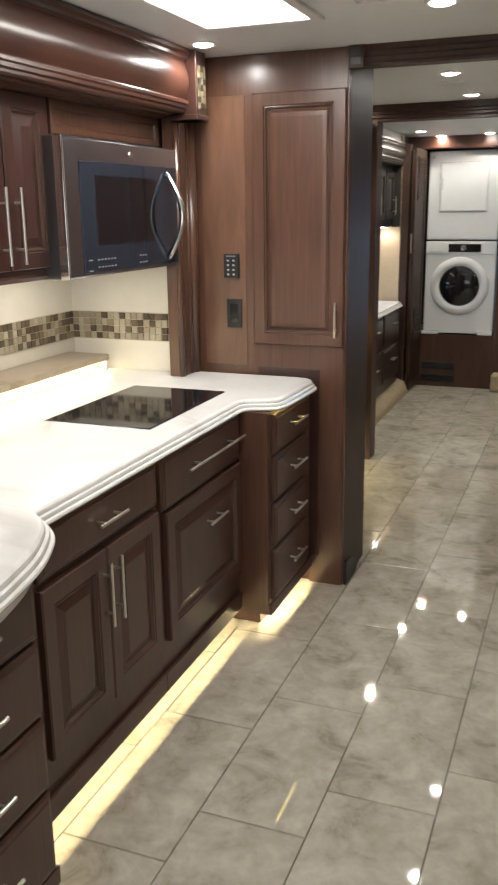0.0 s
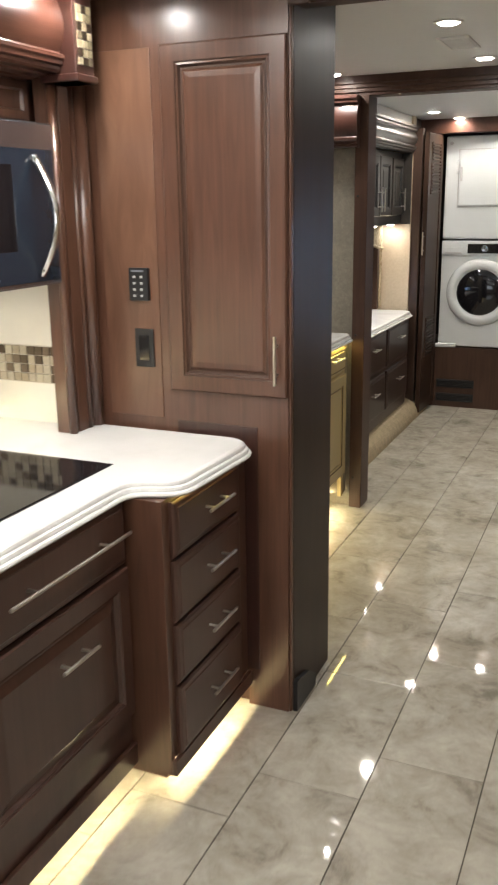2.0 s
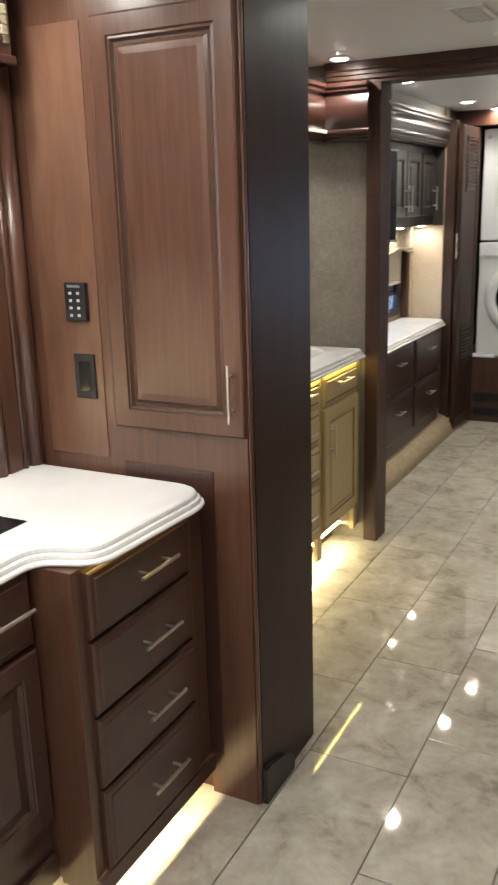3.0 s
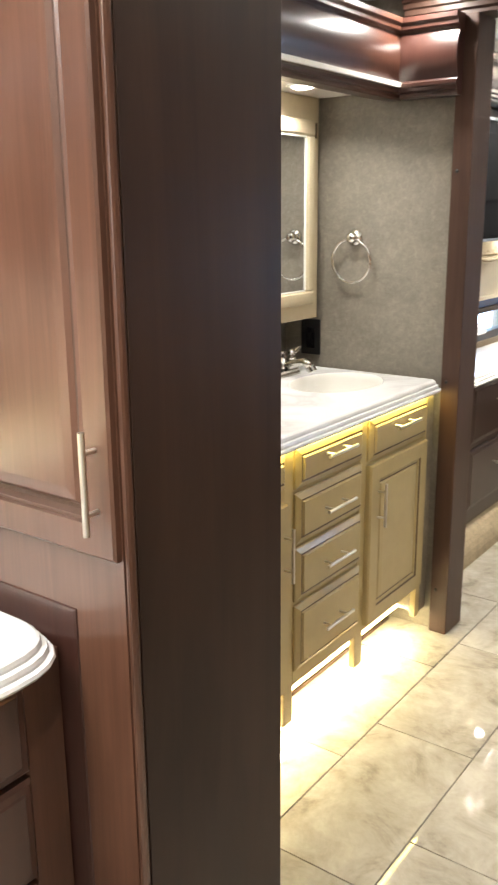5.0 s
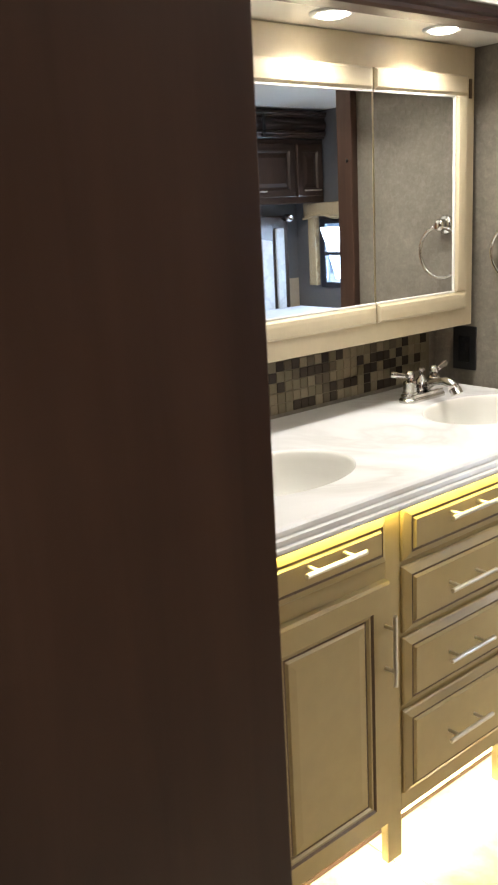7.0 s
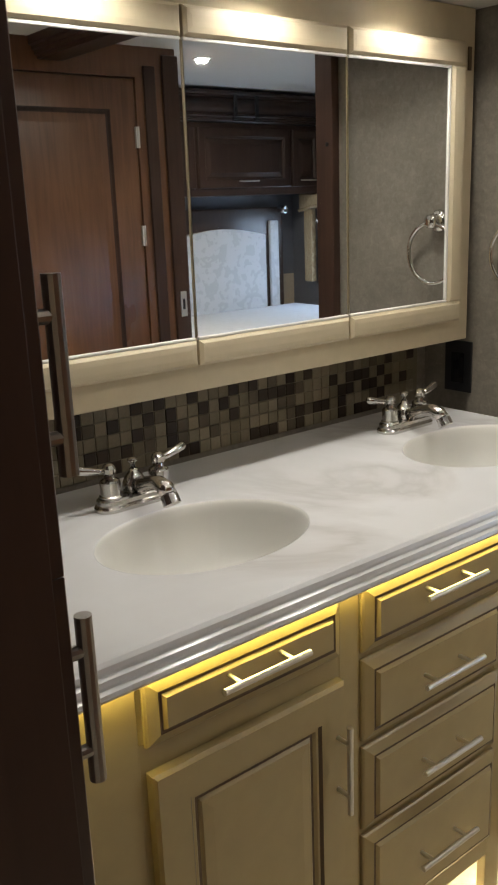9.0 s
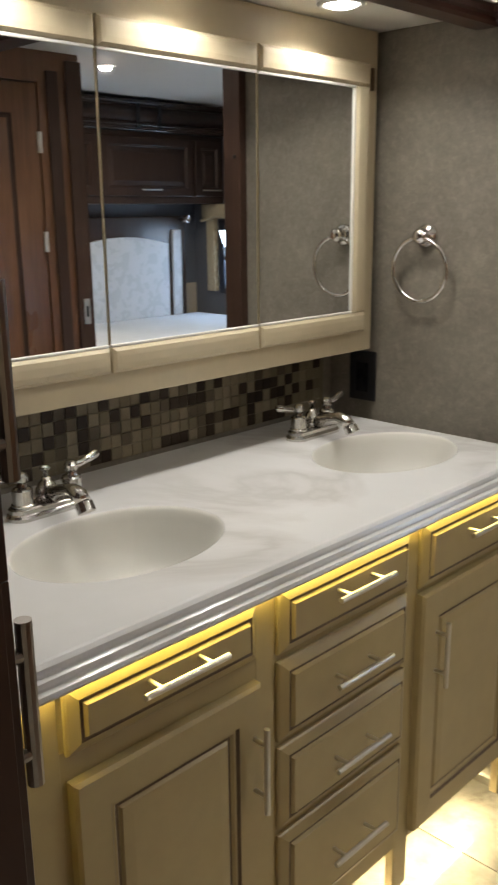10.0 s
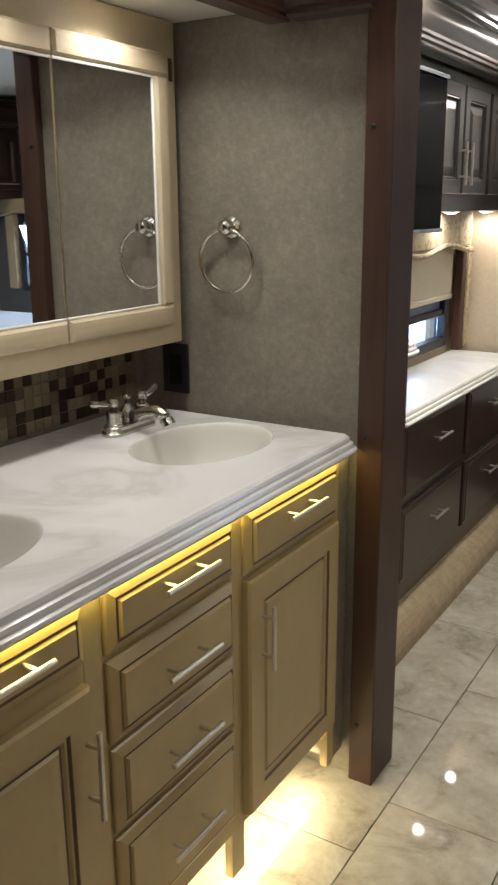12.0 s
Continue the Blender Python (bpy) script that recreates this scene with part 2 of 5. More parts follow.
def wallpaper():
    m, nt, b = shader("grey_textured_vinyl")
    v = coords(nt)
    patch = noise_tex(nt, v, 7.0, 10, 0.74)
    mottle = noise_tex(nt, v, 62.0, 6, 0.72, 0.6)
    weave_h = noise_tex(nt, coords(nt, (40, 40, 190)), 1.0, 4, 0.6)
    weave_v = noise_tex(nt, coords(nt, (190, 190, 40)), 1.0, 4, 0.6)
    c = ramp(nt, patch, [(0.32, (0.156, 0.135, 0.104)), (0.68, (0.284, 0.254, 0.200))])
    c = blend(nt, 0.36, c, ramp(nt, mottle, [(0.34, (0.105, 0.090, 0.072)), (0.52, (0.198, 0.174, 0.139)), (0.68, (0.330, 0.296, 0.250))]))
    c = blend(nt, 0.08, c, ramp(nt, weave_h, [(0.35, (0.120, 0.106, 0.087)), (0.65, (0.262, 0.234, 0.196))]))
    c = blend(nt, 0.08, c, ramp(nt, weave_v, [(0.35, (0.120, 0.106, 0.087)), (0.65, (0.262, 0.234, 0.196))]))
    nt.links.new(c, b.inputs["Base Color"])
    b.inputs["Roughness"].default_value = 0.55
    bump(nt, b, blend(nt, 0.5, weave_h, weave_v), 0.15)
    return m


WALLPAPER = wallpaper()


def tile_mat():
    m, nt, b = shader("polished_porcelain")
    info = nt.nodes.new("ShaderNodeObjectInfo")
    tc = nt.nodes.new("ShaderNodeTexCoord")
    off = nt.nodes.new("ShaderNodeVectorMath")
    off.operation = "SCALE"
    comb = nt.nodes.new("ShaderNodeCombineXYZ")
    for k in range(3):
        nt.links.new(info.outputs["Random"], comb.inputs[k])
    off.inputs["Scale"].default_value = 37.0
    nt.links.new(comb.outputs[0], off.inputs[0])
    add = nt.nodes.new("ShaderNodeVectorMath")
    nt.links.new(tc.outputs["Object"], add.inputs[0])
    nt.links.new(off.outputs[0], add.inputs[1])
    v = add.outputs[0]
    cloud = noise_tex(nt, v, 6.0, 10, 0.70, 0.5)
    fine = noise_tex(nt, v, 26.0, 6, 0.65, 0.4)
    vein = noise_tex(nt, v, 3.0, 7, 0.55, 0.9)
    c = ramp(nt, cloud, [(0.33, (0.185, 0.162, 0.130)), (0.45, (0.335, 0.306, 0.256)), (0.64, (0.455, 0.425, 0.368))])
    c = blend(nt, 0.22, c, ramp(nt, fine, [(0.3, (0.20, 0.178, 0.145)), (0.7, (0.47, 0.445, 0.39))]))
    vm = ramp(nt, vein, [(0.44, (0, 0, 0)), (0.49, (0.17, 0.17, 0.17)), (0.55, (0, 0, 0))])
    c = blend(nt, vm, c, (0.20, 0.172, 0.135))
    nt.links.new(c, b.inputs["Base Color"])
    vary_rough(nt, b, cloud, 0.022, 0.055)
    return m


TILE = tile_mat()


def mosaic_mat(name, tones, rough=0.28):
    m, nt, b = shader(name)
    info = nt.nodes.new("ShaderNodeObjectInfo")
    r = nt.nodes.new("ShaderNodeValToRGB")
    r.color_ramp.interpolation = "CONSTANT"
    els = r.color_ramp.elements
    els[0].color = (*tones[0], 1)
    els[1].position, els[1].color = 1 / len(tones), (*tones[1], 1)
    for k, c in enumerate(tones[2:]):
        e = els.new((k + 2) / len(tones))
        e.color = (*c, 1)
    nt.links.new(info.outputs["Random"], r.inputs[0])
    n = noise_tex(nt, coords(nt, kind="Generated"), 3.0, 5, 0.6, 1.0)
    nt.links.new(blend(nt, 0.35, r.outputs[0], ramp(nt, n, [(0.3, (0.55, 0.5, 0.45)), (0.7, (1, 1, 1))]), "MULTIPLY"), b.inputs["Base Color"])
    b.inputs["Roughness"].default_value = rough
    return m


MOSAIC_LIGHT = mosaic_mat("pale_stone_mosaic", [(0.10, 0.075, 0.050), (0.30, 0.25, 0.17), (0.42, 0.37, 0.28), (0.17, 0.13, 0.09), (0.50, 0.45, 0.35), (0.36, 0.31, 0.23), (0.13, 0.10, 0.07), (0.46, 0.41, 0.32)], 0.25)
MOSAIC = mosaic_mat("stone_glass_mosaic", [(0.026, 0.016, 0.009), (0.21, 0.178, 0.115), (0.25, 0.215, 0.145), (0.185, 0.155, 0.098), (0.28, 0.242, 0.165), (0.036, 0.023, 0.013), (0.225, 0.193, 0.130), (0.042, 0.028, 0.017), (0.115, 0.094, 0.062), (0.26, 0.224, 0.153)], 0.45)
MOSAIC.node_tree.nodes["Principled BSDF"].inputs["Specular IOR Level"].default_value = 0.28


def pattern_fabric(name, ground, figure, scale):
    m, nt, b = shader(name)
    w = nt.nodes.new("ShaderNodeTexWave")
    w.inputs["Scale"].default_value, w.inputs["Distortion"].default_value, w.inputs["Detail"].default_value = scale, 9.0, 3.0
    nt.links.new(coords(nt), w.inputs["Vector"])
    nt.links.new(ramp(nt, w.outputs["Fac"], [(0.35, figure), (0.6, ground)]), b.inputs["Base Color"])
    b.inputs["Roughness"].default_value = 0.85
    bump(nt, b, noise_tex(nt, coords(nt), 220, 3), 0.3)
    return m


BROCADE = pattern_fabric("brocade_fabric", (0.50, 0.42, 0.28), (0.36, 0.28, 0.17), 26.0)
LEAFY = pattern_fabric("leafy_grey_fabric", (0.52, 0.54, 0.56), (0.45, 0.47, 0.49), 14.0)

# ---- building helpers ----


def part(name, bm, material, parent=None, label="", smooth=False):
    """Links a bmesh as one mesh object, under a thing or a part."""
    bmesh.ops.recalc_face_normals(bm, faces=bm.faces[:])
    me = bpy.data.meshes.new(name)
    bm.to_mesh(me)
    bm.free()
    for m in material if isinstance(material, (list, tuple)) else (material,):
        me.materials.append(m)
    if smooth:
        for p in me.polygons:
            p.use_smooth = True
    ob = new(name, me)
    if parent is not None:
        ob.parent = parent
        base = parent
        inv = Matrix.Identity(4)
        while base is not None:
            if base.type == "EMPTY":
                inv = Matrix.Translation(base.location).inverted()
            base = base.parent
        if parent.type == "EMPTY":
            ob.matrix_parent_inverse = inv
    if label:
        ob["label"] = label
    return ob


def thing(name, at, label, category, group=""):
    ob = new(name)
    ob.empty_display_size = 0.05
    ob.location = at
    return tagged(ob, label, category, group)


def solo(name, bm, material, label, category, group="", kind="", smooth=False):
    return tagged(part(name, bm, material, smooth=smooth), label, category, group, kind)


def box(bm, x0, x1, y0, y1, z0, z1, bevel=0.0, mat=0):
    m = Matrix.LocRotScale(((x0 + x1) / 2, (y0 + y1) / 2, (z0 + z1) / 2), None, (x1 - x0, y1 - y0, z1 - z0))
    made = bmesh.ops.create_cube(bm, size=1, matrix=m)
    vs = made["verts"]
    fs = {f for v in vs for f in v.link_faces}
    for f in fs:
        f.material_index = mat
    if bevel:
        es = list({e for v in vs for e in v.link_edges})
        bmesh.ops.bevel(bm, geom=es, offset=bevel, segments=2, affect="EDGES", profile=0.5)
    return bm


def boxed(x0, x1, y0, y1, z0, z1, bevel=0.0):
    return box(bmesh.new(), x0, x1, y0, y1, z0, z1, bevel)


def fx(x0):
    return lambda u, v, w: (x0 + w, u, v)


def fxm(x0):
    return lambda u, v, w: (x0 - w, u, v)


def fym(y0):
    return lambda u, v, w: (u, y0 - w, v)


def fyp(y0):
    return lambda u, v, w: (u, y0 + w, v)


def rings(bm, F, u0, u1, v0, v1, prof, dark=()):
    """A panel built of rectangular rings; prof: (inset, height); rings named in dark take the second material."""
    prev = None
    for k, (i, w) in enumerate(prof):
        loop = [bm.verts.new(F(a, b, w)) for a, b in ((u0 + i, v0 + i), (u1 - i, v0 + i), (u1 - i, v1 - i), (u0 + i, v1 - i))]
        if prev is None:
            bm.faces.new(loop)
        else:
            for q in range(4):
                f = bm.faces.new((prev[q], prev[(q + 1) % 4], loop[(q + 1) % 4], loop[q]))
                f.material_index = 1 if k in dark else 0
        prev = loop
    bm.faces.new(prev)
    return bm


DOOR = [(0, 0), (0, 0.016), (0.004, 0.020), (0.048, 0.020), (0.051, 0.0165), (0.055, 0.0175), (0.061, 0.009), (0.067, 0.009), (0.092, 0.0165)]
DOOR_DARK = (4, 6, 7)
FLAT = [(0, 0), (0, 0.010), (0.006, 0.0155), (0.016, 0.017), (0.019, 0.020)]
DRAWER = [(0, 0), (0, 0.005), (0.003, 0.008), (0.017, 0.0150), (0.019, 0.0140), (0.022, 0.0140), (0.026, 0.020)]
DRAWER_DARK = (4, 5)

CREAM_DOOR = [(0, 0), (0, 0.014), (0.005, 0.019), (0.052, 0.020), (0.056, 0.0155), (0.060, 0.0155), (0.064, 0.0110), (0.0685, 0.0110), (0.073, 0.0150), (0.090, 0.0165)]


def cyl(bm, p0, p1, r, seg=12, r2=None):
    p0, p1 = Vector(p0), Vector(p1)
    ax = (p1 - p0).normalized()
    a = ax.orthogonal().normalized()
    b = ax.cross(a)
    loops = []
    for p, rr in ((p0, r), (p1, r if r2 is None else r2)):
        loops.append([bm.verts.new(p + rr * (a * math.cos(2 * math.pi * k / seg) + b * math.sin(2 * math.pi * k / seg))) for k in range(seg)])
    for k in range(seg):
        bm.faces.new((loops[0][k], loops[0][(k + 1) % seg], loops[1][(k + 1) % seg], loops[1][k]))
    bm.faces.new(loops[0]), bm.faces.new(loops[1])
    return bm


def lathe(bm, at, axis, prof, seg=24, squash=(1, 1)):
    """Turns a profile of (radius, height) round an axis."""
    at, ax = Vector(at), Vector(axis).normalized()
    a = Vector((0, 1, 0)) if abs(ax.y) < 0.9 else Vector((1, 0, 0))
    a = (a - ax * a.dot(ax)).normalized()
    b = ax.cross(a)
    prev = None
    for r, h in prof:
        loop = [bm.verts.new(at + ax * h + r * (a * math.cos(2 * math.pi * k / seg) * squash[0] + b * math.sin(2 * math.pi * k / seg) * squash[1])) for k in range(seg)]
        if prev is None:
            bm.faces.new(loop)
        else:
            for k in range(seg):
                bm.faces.new((prev[k], prev[(k + 1) % seg], loop[(k + 1) % seg], loop[k]))
        prev = loop
    bm.faces.new(prev)
    return bm


def tube(bm, pts, r, seg=10, closed=False, radii=None):
    pts = [Vector(p) for p in pts]
    n, loops = len(pts), []
    up = None
    for k, p in enumerate(pts):
        a = pts[(k - 1) % n] if closed or k else p
        c = pts[(k + 1) % n] if closed or k < n - 1 else p
        d = (c - a).normalized()
        if up is None:
            up = d.orthogonal().normalized()
        up = (up - d * up.dot(d)).normalized()
        side = d.cross(up)
        rr = radii[k] if radii else r
        loops.append([bm.verts.new(p + rr * (up * math.cos(2 * math.pi * q / seg) + side * math.sin(2 * math.pi * q / seg))) for q in range(seg)])
    for k in range(n if closed else n - 1):
        l0, l1 = loops[k], loops[(k + 1) % n]
        for q in range(seg):
            bm.faces.new((l0[q], l0[(q + 1) % seg], l1[(q + 1) % seg], l1[q]))
    if not closed:
        bm.faces.new(loops[0]), bm.faces.new(loops[-1])
    return bm


def extrude(bm, prof, F, a0, a1):
    """Runs a closed profile from a0 to a1; F(p, q, a) gives the place."""
    l0 = [bm.verts.new(F(p, q, a0)) for p, q in prof]
    l1 = [bm.verts.new(F(p, q, a1)) for p, q in prof]
    n = len(prof)
    for k in range(n):
        bm.faces.new((l0[k], l0[(k + 1) % n], l1[(k + 1) % n], l1[k]))
    bm.faces.new(l0), bm.faces.new(l1)
    return bm


def bar_handle(parent, F, u, v, length, upright=False, stand=0.030, r=0.0048, mat=None, name="handle"):
    """A round bar pull on two posts."""
    bm = bmesh.new()
    h, q = length / 2, length * 0.30
    ends = [(u, v - h), (u, v + h)] if upright else [(u - h, v), (u + h, v)]
    feet = [(u, v - q), (u, v + q)] if upright else [(u - q, v), (u + q, v)]
    cyl(bm, F(*ends[0], stand), F(*ends[1], stand), r, 12)
    for a, b in feet:
        cyl(bm, F(a, b, 0), F(a, b, stand), r * 0.8, 10)
    return part(name, bm, mat or NICKEL, parent, "slim brushed nickel bar pull", smooth=False)


def door(parent, F, u0, u1, v0, v1, mats, handle=None, prof=DOOR, dark=DOOR_DARK, name="door", label=""):
    """A panelled front with its pull. handle: (u, v, length, upright)."""
    bm = rings(bmesh.new(), F, u0, u1, v0, v1, prof, dark)
    d = part(name, bm, mats, parent, label)
    if handle:
        G = lambda a, b, w: F(a, b, w + prof[-1][1] - 0.001)
        bar_handle(d, G, *handle)
    return d

# ---- structure ----
H = 2.13


def struct(name, bm, mat, label, category):
    return solo(name, bm, mat, label, category, kind="structure")


slab = struct("floor", boxed(-2.3, 1.8, -2.6, 8.5, -0.06, -0.006), GROUT, "grey-beige polished porcelain floor with dark thin joints", "floor")

bm = boxed(-2.3, 1.8, -2.6, 8.5, H, H + 0.05)
struct("ceiling", bm, CEIL, "smooth off-white vinyl ceiling", "ceiling")
struct("wall_kitchen", boxed(-2.14, -2.06, -2.6, 3.28, 0, H), BACKSPLASH, "cream stone-look wall behind the kitchen counter", "wall")
struct("wall_kitchen_end", boxed(-2.06, -1.54, 3.20, 3.285, 0.0, H), BACKSPLASH, "cream stone-look end wall beside the cooktop", "wall")
struct("wall_vanity", boxed(-1.98, -1.90, 3.64, 5.33, 0, H), WALLPAPER, "wall behind the vanity", "wall")
struct("wall_towel", boxed(-1.90, -1.2605, 5.215, 5.325, 0, H), WALLPAPER, "grey textured vinyl partition wall", "wall")
struct("wall_bedroom", boxed(-1.82, -1.74, 7.12, 7.36, 0, H), TAN, "tan bedroom wall beside the window", "wall")
struct("wall_bedroom_low", boxed(-1.82, -1.74, 5.33, 7.12, 0, 0.832), TAN, "tan bedroom wall under the window", "wall")
struct("wall_bedroom_high", boxed(-1.82, -1.74, 5.33, 7.12, 1.42, H), TAN, "tan bedroom wall over the window", "wall")
struct("wall_bedroom_near", boxed(-1.82, -1.74, 5.33, 5.95, 0.832, 1.42), TAN, "tan bedroom wall behind the raised cabinet", "wall")
struct("wall_bedroom_end", boxed(-1.74, -1.475, 7.28, 7.36, 0, H), TAN, "tan vinyl end wall lit from the overhead cabinets", "wall")
struct("wall_closet_left", boxed(-1.62, -1.50, 7.36, 8.4, 0, H), ESPRESSO, "dark closet side wall", "wall")
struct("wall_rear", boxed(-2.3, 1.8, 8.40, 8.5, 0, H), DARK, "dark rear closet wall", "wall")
struct("wall_rear_panel", boxed(-0.715, 0.0, 7.70, 7.78, 0, H), UMBER, "dark brown wood panel beside the washer", "wall")
struct("wall_right", boxed(1.62, 1.72, -2.6, 5.8, 0, H), TAN, "tan side wall of the living area", "wall")
bm = boxed(-2.14, 1.72, -2.7, -2.6, 0, 0.85)
for q in ((-2.14, 1.72, 1.85, H), (-2.14, -1.5, 0.85, 1.85), (1.1, 1.72, 0.85, 1.85)):
    box(bm, q[0], q[1], -2.7, -2.6, q[2], q[3])
struct("backdrop_front", boxed(-2.4, 2.0, -3.4, -3.38, 0.2, 2.6), FRONT_DAY, "soft daylight outside the windscreen", "backdrop")
struct("wall_front", bm, TAN, "tan front wall behind the walk", "wall")
struct("wall_cross", boxed(0.53, 1.62, 3.30, 3.38, 0, H), UMBER, "brown cross wall of the bathroom", "wall")
struct("wall_bed_head", boxed(1.72, 1.80, 5.8, 8.4, 0, 0.95), TAN, "tan wall behind the bed", "wall")
struct("wall_bed_head_high", boxed(1.72, 1.80, 5.8, 8.4, 1.42, H), SLATE_VINYL, "slate grey wall over the headboard", "wall")
struct("wall_bed_head_mid", boxed(1.72, 1.80, 5.8, 8.4, 0.95, 1.42), SLATE_VINYL, "slate grey wall at the headboard", "wall")
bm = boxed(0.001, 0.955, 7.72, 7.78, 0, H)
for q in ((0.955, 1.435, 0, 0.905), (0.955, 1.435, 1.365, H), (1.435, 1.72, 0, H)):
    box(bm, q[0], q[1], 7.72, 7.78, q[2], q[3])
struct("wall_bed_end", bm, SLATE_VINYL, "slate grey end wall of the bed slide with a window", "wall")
struct("wall_shower", boxed(0.53, 1.72, 5.80, 5.88, 0, H), UMBER, "brown wall between bathroom and bed", "wall")

# hall wall with its brown door, seen in the mirror
struct("wall_hall", box(box(boxed(0.45, 0.53, 3.30, 4.83, 0, H), 0.45, 0.53, 4.83, 5.66, 2.0, H), 0.45, 0.53, 5.66, 5.88, 0, H), HALLWOOD, "brown wood hall wall with a doorway", "wall")
hall = thing("door_hall", (0.47, 5.24, 0), "closed brown wooden panel door in the hall wall", "door")
hall["kind"] = "structure"
leaf = door(hall, fxm(0.475), 4.835, 5.655, 0.01, 1.995, (HALLWOOD, UMBER), None, [(0, 0), (0, 0.016), (0.003, 0.018), (0.13, 0.018), (0.14, 0.010), (0.15, 0.010), (0.19, 0.015)], (4, 5), "leaf")
for z in (1.75, 1.32, 0.3):
    part("hinge", cyl(boxed(0.4445, 0.4585, 5.645, 5.665, z - 0.045, z + 0.045, 0.002), (0.446, 5.656, z - 0.045), (0.446, 5.656, z + 0.045), 0.006), NICKEL, hall, "satin nickel hinge")
bm = boxed(0.436, 0.450, 5.70, 5.76, 0, 2.05, 0.004)
struct("trim_hall", box(bm, 0.432, 0.450, 5.80, 5.885, 0, 2.1, 0.006), UMBER, "dark brown moulded door casing", "trim")
latch = thing("strike_plate", (0.43, 5.84, 1.0), "satin nickel latch plate on the hall casing", "latch")
part("plate", boxed(0.428, 0.4325, 5.825, 5.86, 0.93, 1.05, 0.001), NICKEL, latch)
part("pull_slot", boxed(0.4265, 0.429, 5.836, 5.849, 0.965, 1.015, 0.001), BLACK, latch, "dark recessed slot")


# crown beams across the ceiling
def beam(name, y0, y1, z0, x0, x1, mat):
    d = y1 - y0
    prof = [(0.0, H), (0.0, z0 + 0.052), (0.012, z0 + 0.047), (0.012, z0 + 0.034), (0.022, z0 + 0.030), (0.022, z0 + 0.016), (0.034, z0 + 0.010), (0.034, z0),
            (d - 0.034, z0), (d - 0.034, z0 + 0.010), (d - 0.022, z0 + 0.016), (d - 0.022, z0 + 0.030), (d - 0.012, z0 + 0.034), (d - 0.012, z0 + 0.047), (d, z0 + 0.052), (d, H)]
    bm = extrude(bmesh.new(), prof, lambda p, q, a: (a, y0 + p, q), x0, x1)
    struct(name, bm, mat, "dark brown stepped crown beam across the ceiling", "beam")


beam("trim_beam_kitchen", 3.268, 3.40, 2.060, -0.852, 1.6, UMBER)
beam("trim_beam_hall", 5.165, 5.345, 2.045, -1.44, 0.45, UMBER)
struct("trim_closet", boxed(-1.5, -0.3, 7.62, 7.70, 2.03, H, 0.004), CHERRY_Y, "warm brown wood header over the laundry closet", "trim")
post = thing("post", (-1.228, 5.26, 0), "dark brown square wooden post at the partition end", "post")
part("shaft", boxed(-1.2595, -1.195, 5.19, 5.328, 0, 2.045, 0.003), UMBER, post)
for z in (1.592, 0.918, 0.165):
    part("screw", lathe(bmesh.new(), (-1.240, 5.1895, z), (0, -1, 0), [(0.006, 0), (0.006, 0.002), (0.003, 0.004)], 10), BLACK, post, "dark round screw head")


def downlight(x, y, z, watts, group="ceiling downlights", r=0.05, spread=170, lens=None):
    ob = thing("ceiling_light", (x, y, z), "small round recessed white LED downlight, lit", "ceiling light", group)
    bm = lathe(bmesh.new(), (x, y, z), (0, 0, -1), [(r, 0.0), (r, 0.003), (r * 0.93, 0.006), (r * 0.80, 0.006), (r * 0.69, 0.004), (r * 0.68, 0.001)], 24)
    part("trim_ring", bm, TRIMWHITE, ob, smooth=True)
    part("lens", lathe(bmesh.new(), (x, y, z - 0.0015), (0, 0, -1), [(r * 0.67, 0), (r * 0.66, 0.005), (r * 0.5, 0.0085), (r * 0.2, 0.0105)], 20), lens or LENS, ob, "glowing white lens")
    area("downlight", (x, y, z - 0.016), (x, y, 0), r, r, watts, SOFFIT_WHITE if 1.5 < z < 2.0 else HALL_WHITE if y > 5.2 else WHITE, spread, "DISK")


for x, y in ((-1.32, 3.0), (-0.435, 2.70), (-0.62, 4.10), (-0.63, 4.91), (-1.33, 5.06), (-1.31, 5.90), (-1.29, 7.05), (-1.22, 7.58), (-0.82, 7.50), (-1.30, 1.55), (-0.43, 1.3), (-0.3, -0.6), (-1.2, -0.6), (0.7, 0.6), (0.59, 6.14)):
    downlight(x, y, H, DOWN_W * (0.6 if y == 3.0 else 0.4 if y == 5.06 else 0.22 if 3.5 < y < 4.5 else 0.42 if 3.5 < y < 5.2 else 2.6 if 5.2 < y < 6.5 else 0.5 if y > 7.4 else 0.75 if y > 7.0 else 1.0))
for y in (4.905, 4.53, 4.15):
    downlight(-1.635, y, 1.848, SOFFIT_W, "vanity soffit lights", 0.05, 140, SOFT_LENS)

for y in (7.2, 6.75, 6.22):
    downlight(-1.60, y, 1.4095, 0.62, "bedroom cabinet lights", 0.035, 165)

panel = thing("ceiling_panel", (-1.0, 2.35, H), "large bright rectangular ceiling light panel with a white frame", "ceiling light")
bm = boxed(-1.215, -0.80, 1.94, 1.975, H - 0.012, H, 0.002)
for q in ((-1.215, -0.80, 2.725, 2.76), (-1.215, -1.18, 1.975, 2.725), (-0.835, -0.80, 1.975, 2.725)):
    box(bm, *q, H - 0.012, H, 0.002)
part("frame", bm, TRIMWHITE, panel)
part("diffuser", boxed(-1.18, -0.835, 1.975, 2.725, H - 0.006, H - 0.001), PANEL_GLOW, panel, "glowing white diffuser")


